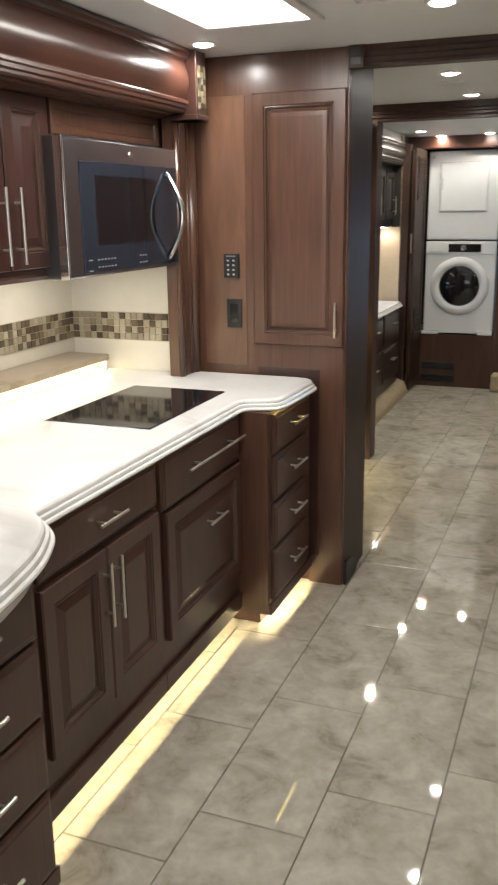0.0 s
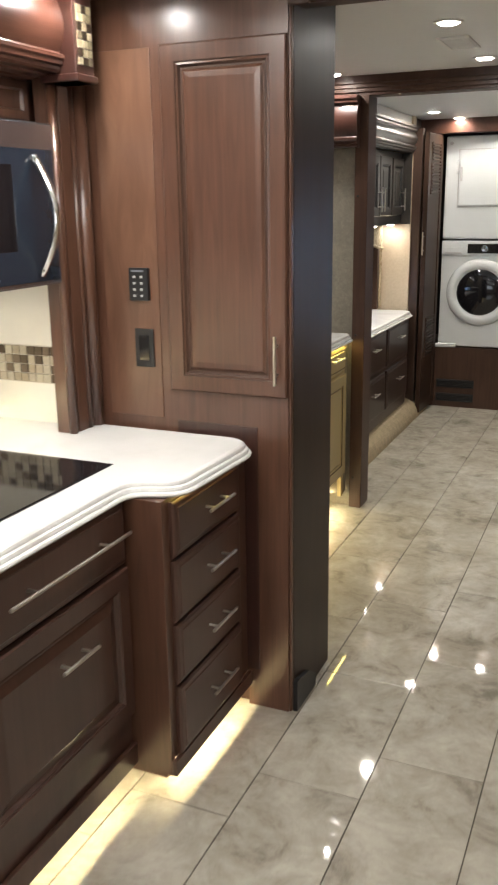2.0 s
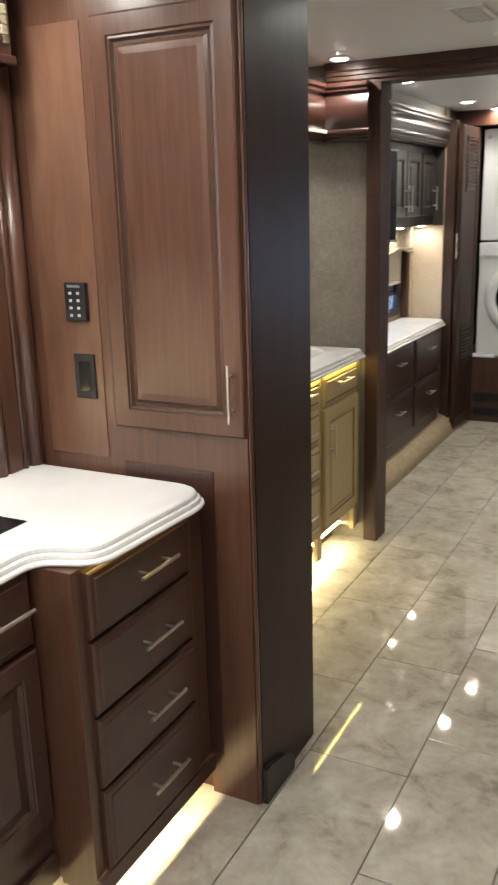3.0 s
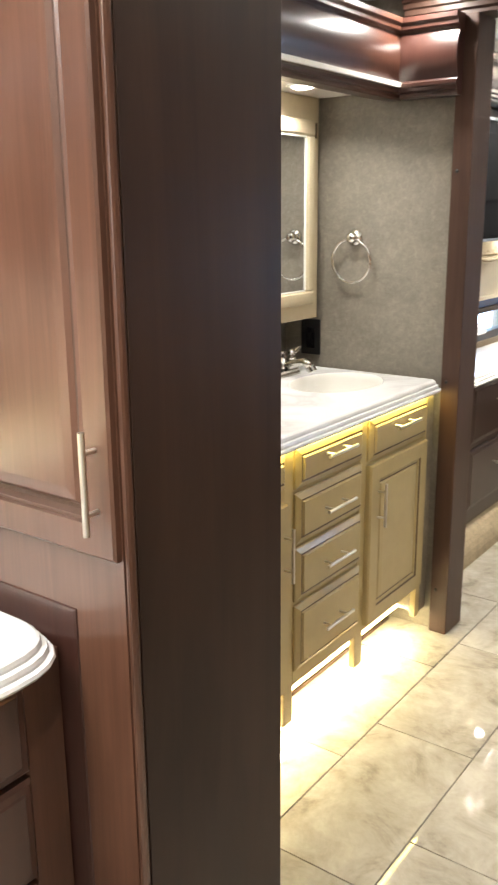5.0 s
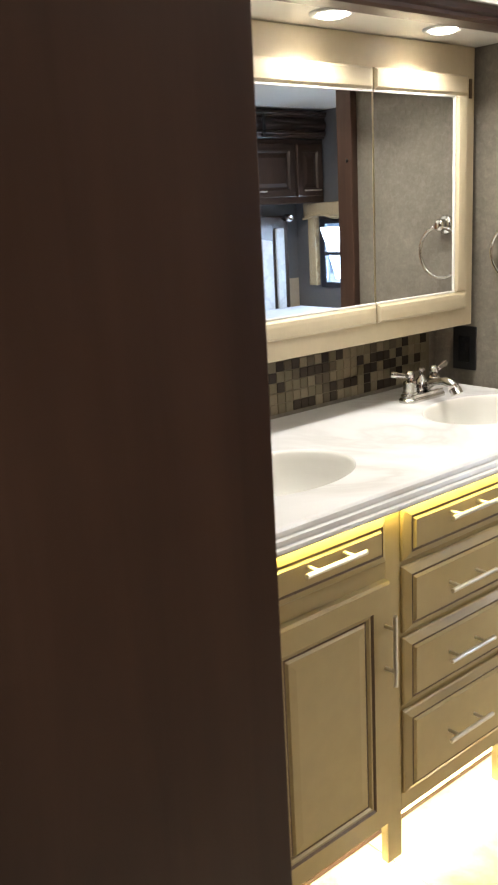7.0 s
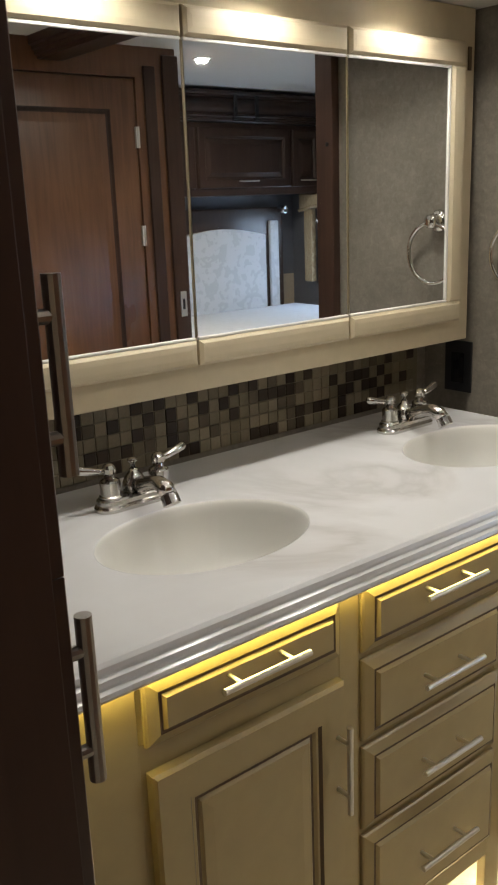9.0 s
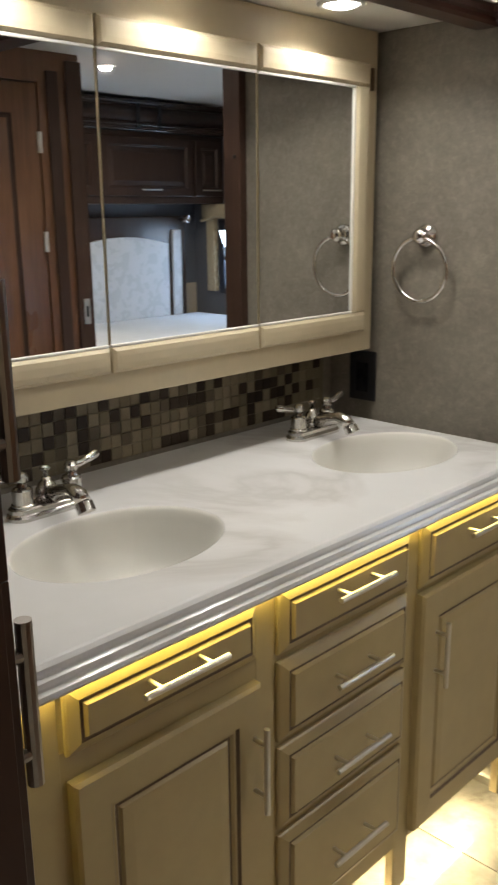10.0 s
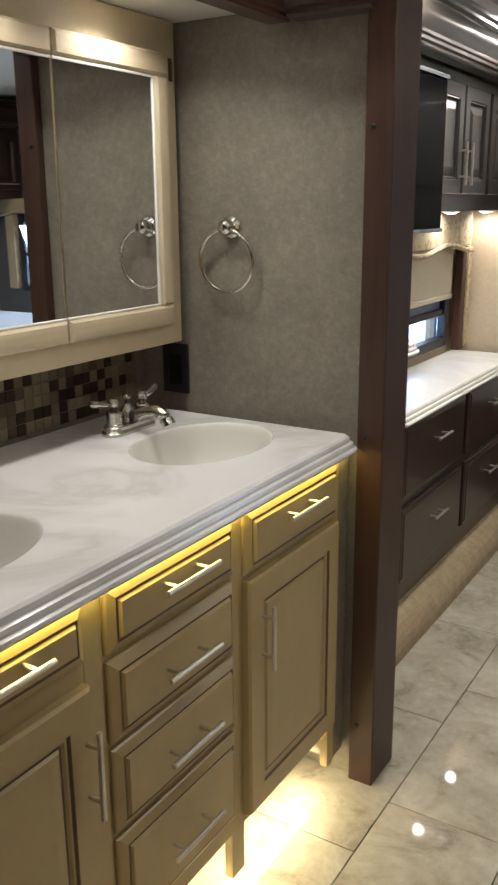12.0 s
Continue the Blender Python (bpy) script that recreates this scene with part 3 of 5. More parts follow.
def vent(x, y, sx, sy):
    v = thing("ceiling_vent", (x, y, H), "white slatted air vent in the ceiling", "vent")
    bm = boxed(x - sx, x + sx, y - sy, y - sy + 0.015, H - 0.008, H, 0.002)
    box(bm, x - sx, x + sx, y + sy - 0.015, y + sy, H - 0.008, H, 0.002)
    box(bm, x - sx, x - sx + 0.015, y - sy + 0.015, y + sy - 0.015, H - 0.008, H, 0.002)
    box(bm, x + sx - 0.015, x + sx, y - sy + 0.015, y + sy - 0.015, H - 0.008, H, 0.002)
    part("frame", bm, TRIMWHITE, v)
    n = 7
    for k in range(n):
        yy = y - sy + 0.02 + (2 * sy - 0.04) * (k + 0.5) / n
        part("slat", boxed(x - sx + 0.016, x + sx - 0.016, yy - 0.004, yy + 0.004, H - 0.006, H - 0.001), TRIMWHITE, v)


vent(-0.66, 4.50, 0.06, 0.13)
vent(-0.60, 2.50, 0.07, 0.12)

# ---- kitchen ----


def base_body(t, y0, y1, x, z0=0.150):
    part("body", boxed(-2.04, x, y0, y1, z0, 0.861), KITCHEN, t)
    part("light_lip", boxed(-1.1155, -1.102, y0, y1, 0.098, 0.160, 0.002), KITCHEN, t)


cab = thing("base_cabinet", (-1.5, 1.79, 0.115), "dark espresso base cabinet with one drawer and two doors", "cabinet", "kitchen base cabinets")
base_body(cab, 1.335, 2.113, -1.118)
W2, WK = (ESPRESSO, ESPRESSO), (KITCHEN, KITCHEN)
door(cab, fx(-1.118), 1.50, 2.098, 0.725, 0.857, WK, (1.80, 0.79, 0.14, False), FLAT, (), "drawer_front")
door(cab, fx(-1.118), 1.50, 1.797, 0.256, 0.706, WK, (1.772, 0.585, 0.18, True))
door(cab, fx(-1.118), 1.802, 2.098, 0.256, 0.706, WK, (1.828, 0.585, 0.18, True))
cab = thing("base_cabinet", (-1.5, 2.44, 0.115), "dark espresso base cabinet with a wide drawer and a deep pull-out", "cabinet", "kitchen base cabinets")
base_body(cab, 2.115, 2.752, -1.118)
door(cab, fx(-1.118), 2.128, 2.748, 0.688, 0.857, WK, (2.49, 0.785, 0.46, False), FLAT, (), "drawer_front")
door(cab, fx(-1.118), 2.150, 2.748, 0.256, 0.678, WK, (2.49, 0.553, 0.14, False))


def drawer_tower(y0, y1, label):
    t = thing("drawer_unit", (-1.5, (y0 + y1) / 2, 0.0), label, "drawer unit", "kitchen drawer units")
    part("body", boxed(-2.04, -1.0, y0, y1, 0.125, 0.861), CHERRY, t)
    part("light_lip", boxed(-0.998, -0.985, y0, y1, 0.080, 0.126, 0.002), KITCHEN, t)
    part("end_lip", boxed(-1.10, -0.998, y0, y0 + 0.012, 0.080, 0.1248), CHERRY, t)
    part("plinth", boxed(-2.0, -1.062, y0 + 0.08, y1 - 0.001, 0.0, 0.1245), CHERRY, t)
    w = min(y1, 3.20) - y0
    for z0, z1 in ((0.700, 0.850), (0.520, 0.690), (0.340, 0.510), (0.128, 0.330)):
        door(t, fx(-1.0), y0 + 0.035, y0 + w - 0.01, z0, z1, WK, (y0 + w / 2 + 0.03, (z0 + z1) / 2 + 0.01, 0.15, False), FLAT, (), "drawer_front")


drawer_tower(2.755, 3.265, "narrow four-drawer unit stepping out beside the tall pantry")
drawer_tower(0.78, 1.332, "four-drawer unit stepping out at the counter end")
struct("trim_toe_kick", boxed(-2.0, -1.19, 1.335, 2.834, 0.0, 0.1495), UMBER, "dark toe kick under the kitchen cabinets", "trim")
solo("led_strip", boxed(-1.142, -1.128, 1.47, 2.74, 0.148, 0.1498), LED, "warm LED strip under the kitchen cabinets", "light strip", "led strips")
solo("led_strip", boxed(-1.019, -1.005, 2.80, 3.22, 0.1228, 0.1248), LED, "warm LED strip under the drawer unit", "light strip", "led strips")


def rounded(points, r, seg=6):
    """Rounds the corners of a closed outline."""
    out, n = [], len(points)
    for k in range(n):
        p, a, b = Vector(points[k]), Vector(points[k - 1]), Vector(points[(k + 1) % n])
        rr = r[k] if isinstance(r, (list, tuple)) else r
        if rr <= 0:
            out.append(p)
            continue
        d0, d1 = (a - p).normalized(), (b - p).normalized()
        for q in range(seg + 1):
            s = q / seg
            out.append((1 - s) ** 2 * (p + d0 * rr) + 2 * s * (1 - s) * p + s * s * (p + d1 * rr))
    return out


def offset_loop(pts, d):
    n, out = len(pts), []
    for k in range(n):
        e0, e1 = (pts[k] - pts[k - 1]), (pts[(k + 1) % n] - pts[k])
        n0, n1 = Vector((e0.y, -e0.x)).normalized(), Vector((e1.y, -e1.x)).normalized()
        m = (n0 + n1).normalized()
        out.append(pts[k] + m * d / max(0.35, m.dot(n0)))
    return out


EDGE = [(-0.012, -0.040), (-0.003, -0.039), (0.0, -0.034), (-0.002, -0.029), (-0.009, -0.027), (-0.009, -0.023), (-0.011, -0.017), (-0.018, -0.015), (-0.018, -0.011), (-0.020, -0.005), (-0.026, -0.001), (-0.031, 0.0)]


def slab_top(bm, outline, top, holes=()):
    """A worktop with a stepped edge; outline runs anticlockwise seen from above."""
    prev = None
    for d, z in EDGE:
        loop = [bm.verts.new((p.x, p.y, top + z)) for p in offset_loop(outline, d)]
        if prev is None:
            if not holes:
                bm.faces.new(loop)
        else:
            for k in range(len(loop)):
                bm.faces.new((prev[k], prev[(k + 1) % len(loop)], loop[(k + 1) % len(loop)], loop[k]))
        prev = loop
    if not holes:
        bm.faces.new(prev)
        return
    x0, x1 = min(v.co.x for v in prev), max(v.co.x for v in prev)
    ys = [min(v.co.y for v in prev)] + [(a[1] + b[1]) / 2 for a, b in zip(holes, holes[1:])] + [max(v.co.y for v in prev)]
    n = 48
    for (cx, cy, ax, ay, prof), y0, y1 in zip(holes, ys, ys[1:]):
        angs = sorted([2 * math.pi * k / n for k in range(n)] + [math.atan2(b - cy, a - cx) % (2 * math.pi) for a in (x0, x1) for b in (y0, y1)])
        ring = []
        for a in angs:
            c, d = math.cos(a), math.sin(a)
            reach = min(((x1 - cx) / c if c > 0 else (x0 - cx) / c) if abs(c) > 1e-6 else 9, ((y1 - cy) / d if d > 0 else (y0 - cy) / d) if abs(d) > 1e-6 else 9)
            ring.append(bm.verts.new((cx + reach * c, cy + reach * d, top)))
        for sc, z in prof:
            loop = []
            for a in angs:
                k = 1 / math.sqrt((math.cos(a) / ax) ** 2 + (math.sin(a) / ay) ** 2)
                loop.append(bm.verts.new((cx + sc * k * math.cos(a), cy + sc * k * math.sin(a), top + z)))
            for k in range(len(loop)):
                f = bm.faces.new((ring[k], ring[(k + 1) % len(loop)], loop[(k + 1) % len(loop)], loop[k]))
                f.smooth = z < -0.0005
                f.material_index = 1 if z < -0.004 else 0
            ring = loop
        f = bm.faces.new(ring)
        f.material_index, f.smooth = 1, True


outline = rounded([(-2.055, 1.30), (-1.085, 1.30), (-1.085, 2.755), (-0.958, 2.80), (-0.938, 3.266), (-2.055, 3.266)],
                  [0, 0, 0.04, 0.06, 0.12, 0])
bm = bmesh.new()
slab_top(bm, outline, 0.902)
solo("worktop", bm, SOLID, "white veined solid-surface kitchen worktop with a stepped edge", "countertop", "kitchen worktops")
bm = bmesh.new()
slab_top(bm, rounded([(-2.056, 0.72), (-0.82, 0.72), (-0.85, 1.06), (-0.89, 1.24), (-0.955, 1.375), (-1.03, 1.44), (-1.12, 1.462), (-2.056, 1.462)], [0, 0.1, 0.08, 0.06, 0.05, 0.035, 0.035, 0]), 0.944)
raised = solo("worktop", bm, SOLID, "raised white worktop section with a broad rounded end", "countertop", "kitchen worktops")
bm = bmesh.new()
out3 = rounded([(-2.0, 0.76), (-0.86, 0.76), (-0.88, 1.06), (-0.92, 1.22), (-0.98, 1.345), (-1.05, 1.41), (-1.13, 1.43), (-2.0, 1.43)], [0, 0.1, 0.08, 0.06, 0.05, 0.035, 0.035, 0])
extrude(bm, [(v.x, v.y) for v in out3], lambda p, q, a: (p, q, a), 0.863, 0.9035)
part("build_up", bm, SOLID, raised, "cream band under the raised edge")

hob = thing("cooktop", (-1.40, 2.57, 0.9021), "flush black glass induction cooktop set in the worktop", "cooktop")
part("glass", boxed(-1.588, -1.210, 2.268, 2.868, 0.9022, 0.9065, 0.002), BLACK_GLASS, hob)
part("chrome_edge", boxed(-1.592, -1.206, 2.264, 2.872, 0.9021, 0.9042, 0.001), STEEL, hob, "thin metal rim")

shelf = thing("ledge", (-1.95, 2.2, 0.902), "beige stone ledge along the kitchen wall, lit underneath", "ledge")
part("riser", boxed(-2.058, -1.898, 0.8, 3.12, 0.9025, 0.948), BACKSPLASH, shelf)
part("lower_step", boxed(-1.8978, -1.868, 0.8, 3.12, 0.9025, 0.914, 0.003), BACKSPLASH, shelf, "cream step under the light strip")
part("end_return", boxed(-2.058, -1.862, 3.1205, 3.135, 0.9025, 0.948, 0.003), BACKSPLASH, shelf, "cream end piece closing the recess")
part("cap", boxed(-2.058, -1.855, 0.8, 3.142, 0.9482, 0.974, 0.005), LEDGE, shelf, "beige stone cap")
part("led_strip", boxed(-1.890, -1.878, 0.9, 3.10, 0.942, 0.9478), LED, shelf, "glowing warm LED strip")


def mosaic(F, u0, u1, v0, v1, size, parent, thick=0.004, mat=None, g=0.0012):
    me = None
    nu, nv = max(1, round((u1 - u0) / size)), max(1, round((v1 - v0) / size))
    du, dv = (u1 - u0) / nu, (v1 - v0) / nv
    for i in range(nu):
        for j in range(nv):
            at = F(u0 + i * du, v0 + j * dv, 0)
            if me is None:
                bm = bmesh.new()
                o = Vector(F(u0, v0, 0))
                rings(bm, lambda a, b, w: Vector(F(a, b, w)) - o, u0 + g, u0 + du - g, v0 + g, v0 + dv - g, [(0, 0), (0, thick - 0.001), (0.001, thick)])
                bmesh.ops.recalc_face_normals(bm, faces=bm.faces[:])
                me = bpy.data.meshes.new("tile")
                bm.to_mesh(me)
                bm.free()
                me.materials.append(mat or MOSAIC)
            ob = new("tile", me)
            ob.parent = parent
            if parent.type == "EMPTY":
                ob.matrix_parent_inverse = Matrix.Translation(parent.location).inverted()
            ob.location = at


# overhead cabinets, microwave, valance
upper = thing("overhead_cabinet", (-1.8, 1.9, 1.40), "brown cherry overhead cabinet with two panelled doors", "cabinet")
part("body", boxed(-2.058, -1.572, 1.45, 2.352, 1.385, 1.905), CHERRY_D, upper)
part("light_rail", extrude(bmesh.new(), [(0, 0), (0.012, 0), (0.018, 0.012), (0.010, 0.02), (0.010, 0.03), (0, 0.03)], lambda p, q, a: (-1.580 + p, a, 1.355 + q), 1.45, 2.352), CHERRY_Y, upper, "moulded wooden light rail")
WC = (CHERRY_D, UMBER)
door(upper, fx(-1.572), 2.112, 2.345, 1.392, 1.897, WC, (2.145, 1.52, 0.22, True))
door(upper, fx(-1.572), 1.872, 2.106, 1.392, 1.897, WC, (2.073, 1.52, 0.22, True))
door(upper, fx(-1.572), 1.460, 1.866, 1.392, 1.897, WC, None)
bridge = thing("overhead_cabinet", (-1.8, 2.76, 1.79), "low brown wooden panel cabinet above the microwave", "cabinet")
part("body", boxed(-2.058, -1.572, 2.355, 3.19, 1.788, 1.905), CHERRY_D, bridge)
# lighter cherry on this front makes up for poor light under the valance
door(bridge, fx(-1.572), 2.365, 3.09, 1.793, 1.898, (CHERRY, UMBER), None, [(0, 0), (0, 0.014), (0.004, 0.018), (0.024, 0.018), (0.03, 0.010)], (), "front")

mw = thing("microwave", (-1.75, 2.7, 1.355), "stainless over-range microwave with dark glass and a bowed handle", "microwave")
part("body", boxed(-2.05, -1.512, 2.305, 3.085, 1.352, 1.785, 0.004), CASING, mw, "dark grey metal casing")
G = fx(-1.512)
d = part("door", rings(bmesh.new(), G, 2.303, 3.087, 1.354, 1.783, [(0, 0), (0, 0.024), (0.006, 0.030)]), STEEL, mw, "brushed dark stainless front")
part("glass", rings(bmesh.new(), fx(-1.482), 2.388, 3.075, 1.366, 1.714, [(0, 0), (0, 0.0015), (0.002, 0.003)]), OVEN_GLASS, d, "black glass window")
part("window", rings(bmesh.new(), fx(-1.479), 2.475, 2.895, 1.452, 1.672, [(0, 0), (0.001, 0.0008)]), BLACK_GLASS, d, "darker mesh viewing window")
part("edge_strip", boxed(-1.5105, -1.4805, 2.296, 2.3025, 1.354, 1.783, 0.001), CHROME, mw, "bright metal edge")
part("badge", lathe(bmesh.new(), (-1.4818, 2.735, 1.748), (1, 0, 0), [(0.011, 0), (0.010, 0.002)], 14, (1.9, 1.0)), CHROME, d, "small oval maker's badge")
for k in range(9):
    for j in range(2):
        u = 2.47 + k * 0.021 + (0.16 if k > 5 else 0)
        part("key_mark", boxed(-1.4789, -1.4785, u, u + 0.012, 1.404 - j * 0.024, 1.409 - j * 0.024), KEYMARK, d)
for j in range(2):
    part("key_mark", boxed(-1.4789, -1.4785, 2.412, 2.438, 1.405 - j * 0.034, 1.409 - j * 0.034), KEYMARK, d)
pts = []
for k in range(17):
    s = k / 16
    pts.append((-1.476 + 0.062 * math.sin(math.pi * s), 2.985, 1.385 + 0.31 * s))
part("handle", tube(bmesh.new(), pts, 0.011, 12), CHROME, d, "bowed polished metal handle", smooth=True)


def crown(name, F, a0, a1, z0, z1, mat, label):
    """A barrel-fronted valance with stepped mouldings below and above; F(out, z, along)."""
    h = z1 - z0
    low = [(0, 0), (0.050, 0), (0.056, 0.006), (0.056, 0.014), (0.066, 0.018), (0.066, 0.028), (0.072, 0.033), (0.072, 0.042), (0.060, 0.046)]
    n = 28
    mid = [(0.054 + 0.022 * math.sin(math.pi * (0.06 + 0.88 * k / n)), 0.050 + (h - 0.092) * k / n) for k in range(n + 1)]
    top = [(0.060, h - 0.038), (0.074, h - 0.032), (0.074, h - 0.022), (0.084, h - 0.014), (0.084, h), (0, h)]
    bm = extrude(bmesh.new(), low + mid + top, lambda p, q, a: F(p, z0 + q, a), a0, a1)
    return struct(name, bm, mat, label, "valance")


crown("trim_valance_kitchen", lambda p, z, a: (-1.49 + p, a, z), -2.0, 3.075, 1.908, H - 0.002, CHERRY_Y, "curved glossy cherry valance along the kitchen ceiling")
bm = extrude(bmesh.new(), [(-1.5515, 1.9075), (-1.476, 1.9075), (-1.480, 1.903), (-1.515, 1.901), (-1.522, 1.897), (-1.5515, 1.895)], lambda p, q, a: (p, a, q), -2.0, 3.075)
struct("trim_cove", bm, CHERRY_Y, "stepped cherry moulding under the kitchen valance", "trim")
corb = thing("corbel", (-1.43, 3.13, 1.89), "wooden corner block inset with small mosaic tiles", "corbel")
part("block", boxed(-1.50, -1.385, 3.078, 3.165, 1.885, H - 0.003, 0.004), CHERRY_D, corb)
part("cap", boxed(-1.50, -1.378, 3.072, 3.172, 1.885, 1.905, 0.004), CHERRY_D, corb)
mosaic(fx(-1.385), 3.088, 3.155, 1.925, 2.075, 0.0225, corb, mat=MOSAIC)
pil = thing("pilaster", (-1.52, 3.17, 0.902), "fluted brown wooden pilaster standing on the worktop", "pilaster")
part("shaft", boxed(-1.548, -1.490, 3.10, 3.27, 0.9025, 1.905, 0.004), CHERRY, pil)
part("broad_reed", cyl(bmesh.new(), (-1.494, 3.232, 0.903), (-1.494, 3.232, 1.90), 0.024, 20), CHERRY, pil, smooth=True)
part("bead", cyl(bmesh.new(), (-1.490, 3.190, 0.903), (-1.490, 3.190, 1.90), 0.009, 12), CHERRY, pil, smooth=True)
part("bead", cyl(bmesh.new(), (-1.494, 3.108, 0.903), (-1.494, 3.108, 1.90), 0.013, 14), CHERRY, pil, smooth=True)
part("fillet", boxed(-1.4902, -1.485, 3.128, 3.176, 0.903, 1.90, 0.002), CHERRY, pil)

# ---- pantry ----
pan = thing("pantry", (-1.17, 3.46, 0), "tall cherry pantry cabinet with a dark glossy aisle side", "pantry")
part("body", boxed(-1.95, -0.858, 3.290, 3.631, 0.0, H - 0.001), UMBER, pan)
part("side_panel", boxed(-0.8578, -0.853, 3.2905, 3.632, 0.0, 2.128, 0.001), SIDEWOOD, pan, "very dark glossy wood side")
bm = boxed(-1.50, -0.999, 3.272, 3.2898, 0.863, 2.128)
part("front_frame", box(bm, -0.999, -0.8625, 3.272, 3.2898, 0.0, 2.128), CHERRY, pan, "reddish brown cherry face")
part("corner_bead", boxed(-0.8624, -0.853, 3.2725, 3.2903, 0.0, 2.128, 0.006), CHERRY, pan, "rounded cherry corner")
part("flat_panel", boxed(-1.458, -1.272, 3.2685, 3.2722, 0.935, 1.985, 0.001), VENEER, pan, "lighter flat veneer strip")
PDOOR = [(0, 0), (0, 0.009), (0.004, 0.0125), (0.046, 0.0125), (0.049, 0.0085), (0.055, 0.0105), (0.061, 0.003), (0.067, 0.003), (0.074, 0.0085), (0.090, 0.0100)]
door(pan, fym(3.271), -1.238, -0.864, 1.026, 1.988, (CHERRY, UMBER), (-0.891, 1.136, 0.140, True, 0.026), PDOOR)
part("low_panel", rings(bmesh.new(), fym(3.2721), -1.225, -0.960, 0.13, 0.930, [(0, 0), (0.001, 0.0025), (0.006, 0.003)]), CHERRY_D, pan, "darker inset lower panel")
for z0, z1 in ((0.05, 1.2296), (1.2304, 2.05)):
    door(pan, fyp(3.6325), -1.22, -0.885, z0, z1, (ESPRESSO, ESPRESSO), None, [(0, 0), (0, 0.021), (0.001, 0.022)], (), "closet_door")
bar_handle(pan, fyp(3.6543), -0.920, 1.343, 0.126, True, 0.027, 0.0062, BRONZE)
bar_handle(pan, fyp(3.6543), -0.921, 1.119, 0.126, True, 0.027, 0.0062, BRONZE)
foot = solo("slide_bumper", extrude(bmesh.new(), [(3.285, 0), (3.46, 0), (3.46, 0.045), (3.40, 0.085), (3.31, 0.105), (3.285, 0.105)], lambda p, q, a: (a, p, q), -0.8525, -0.838), BLACK, "black rubber slide bumper at the pantry foot", "bumper")
corner = thing("corner_block", (-0.845, 3.262, 2.05), "small dark moulded block at the pantry's top corner", "trim block")
part("block", boxed(-0.858, -0.80, 3.255, 3.2675, 2.050, H - 0.001, 0.002), UMBER, corner)
for k in range(2):
    part("inset", boxed(-0.850, -0.808, 3.2515, 3.2552, 2.060 + k * 0.034, 2.088 + k * 0.034, 0.002), SLATE_WOOD, corner, "satin grey inset")

pad = thing("keypad", (-1.33, 3.26, 1.34), "small black wall keypad with pale buttons", "keypad")
part("plate", boxed(-1.365, -1.300, 3.253, 3.2683, 1.291, 1.387, 0.003), BLACK, pad)
for i in range(2):
    for j in range(4):
        part("button", boxed(-1.350 + i * 0.024, -1.341 + i * 0.024, 3.2522, 3.2532, 1.302 + j * 0.0185, 1.309 + j * 0.0185, 0.001), GREY_PLASTIC, pad)
part("display", boxed(-1.354, -1.314, 3.2520, 3.2532, 1.375, 1.381), KEYMARK, pad)
sock = thing("outlet", (-1.322, 3.262, 1.15), "dark bronze wall outlet with a screwless plate", "outlet")
part("plate", boxed(-1.358, -1.294, 3.262, 3.2683, 1.090, 1.206, 0.002), BLACK, sock)
part("insert", boxed(-1.343, -1.309, 3.2595, 3.2622, 1.110, 1.186, 0.001), BLACK_GLASS, sock)

# ---- vanity ----
van = thing("vanity", (-1.58, 4.42, 0.11), "cream glazed double vanity cabinet with drawers, doors and short legs", "vanity")
XF = -1.274
part("body", boxed(-1.895, XF - 0.001, 3.66, 5.128, 0.20, 0.790), CREAM_SHADED, van)
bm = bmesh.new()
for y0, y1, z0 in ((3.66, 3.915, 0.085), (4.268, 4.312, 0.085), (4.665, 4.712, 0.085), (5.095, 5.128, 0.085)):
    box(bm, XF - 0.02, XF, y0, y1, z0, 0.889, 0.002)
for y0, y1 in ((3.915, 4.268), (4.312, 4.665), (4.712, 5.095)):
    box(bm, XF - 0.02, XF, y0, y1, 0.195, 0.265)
part("face_frame", bm, CREAM_SHADED, van)
WV = (CREAM_SHADED, GLAZE)
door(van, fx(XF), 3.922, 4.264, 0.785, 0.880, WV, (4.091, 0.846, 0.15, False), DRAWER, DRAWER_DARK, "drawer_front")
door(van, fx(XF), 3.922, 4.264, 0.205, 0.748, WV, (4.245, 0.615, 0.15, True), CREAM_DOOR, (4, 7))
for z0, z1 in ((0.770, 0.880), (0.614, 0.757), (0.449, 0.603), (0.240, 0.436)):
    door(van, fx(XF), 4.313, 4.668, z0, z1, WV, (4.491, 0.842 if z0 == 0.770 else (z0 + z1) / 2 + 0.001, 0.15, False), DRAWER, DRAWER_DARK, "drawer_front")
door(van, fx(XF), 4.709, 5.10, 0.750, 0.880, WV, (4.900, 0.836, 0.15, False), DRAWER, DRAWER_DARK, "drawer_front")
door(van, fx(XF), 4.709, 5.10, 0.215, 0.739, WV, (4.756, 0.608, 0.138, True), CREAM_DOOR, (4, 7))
part("filler", boxed(-1.895, -1.279, 5.1285, 5.188, 0.09, 0.888), WALLPAPER, van, "grey-taupe filler strip")
for z in (0.84, 0.46):
    part("bumper", lathe(bmesh.new(), (XF, 3.80, z), (1, 0, 0), [(0.007, 0), (0.006, 0.006), (0.002, 0.008)], 12), CREAM_SHADED, van, "small pale plastic bumper")
part("kick_board", boxed(-1.56, -1.54, 3.66, 5.128, 0.0, 0.20), CREAM_SHADED, van)
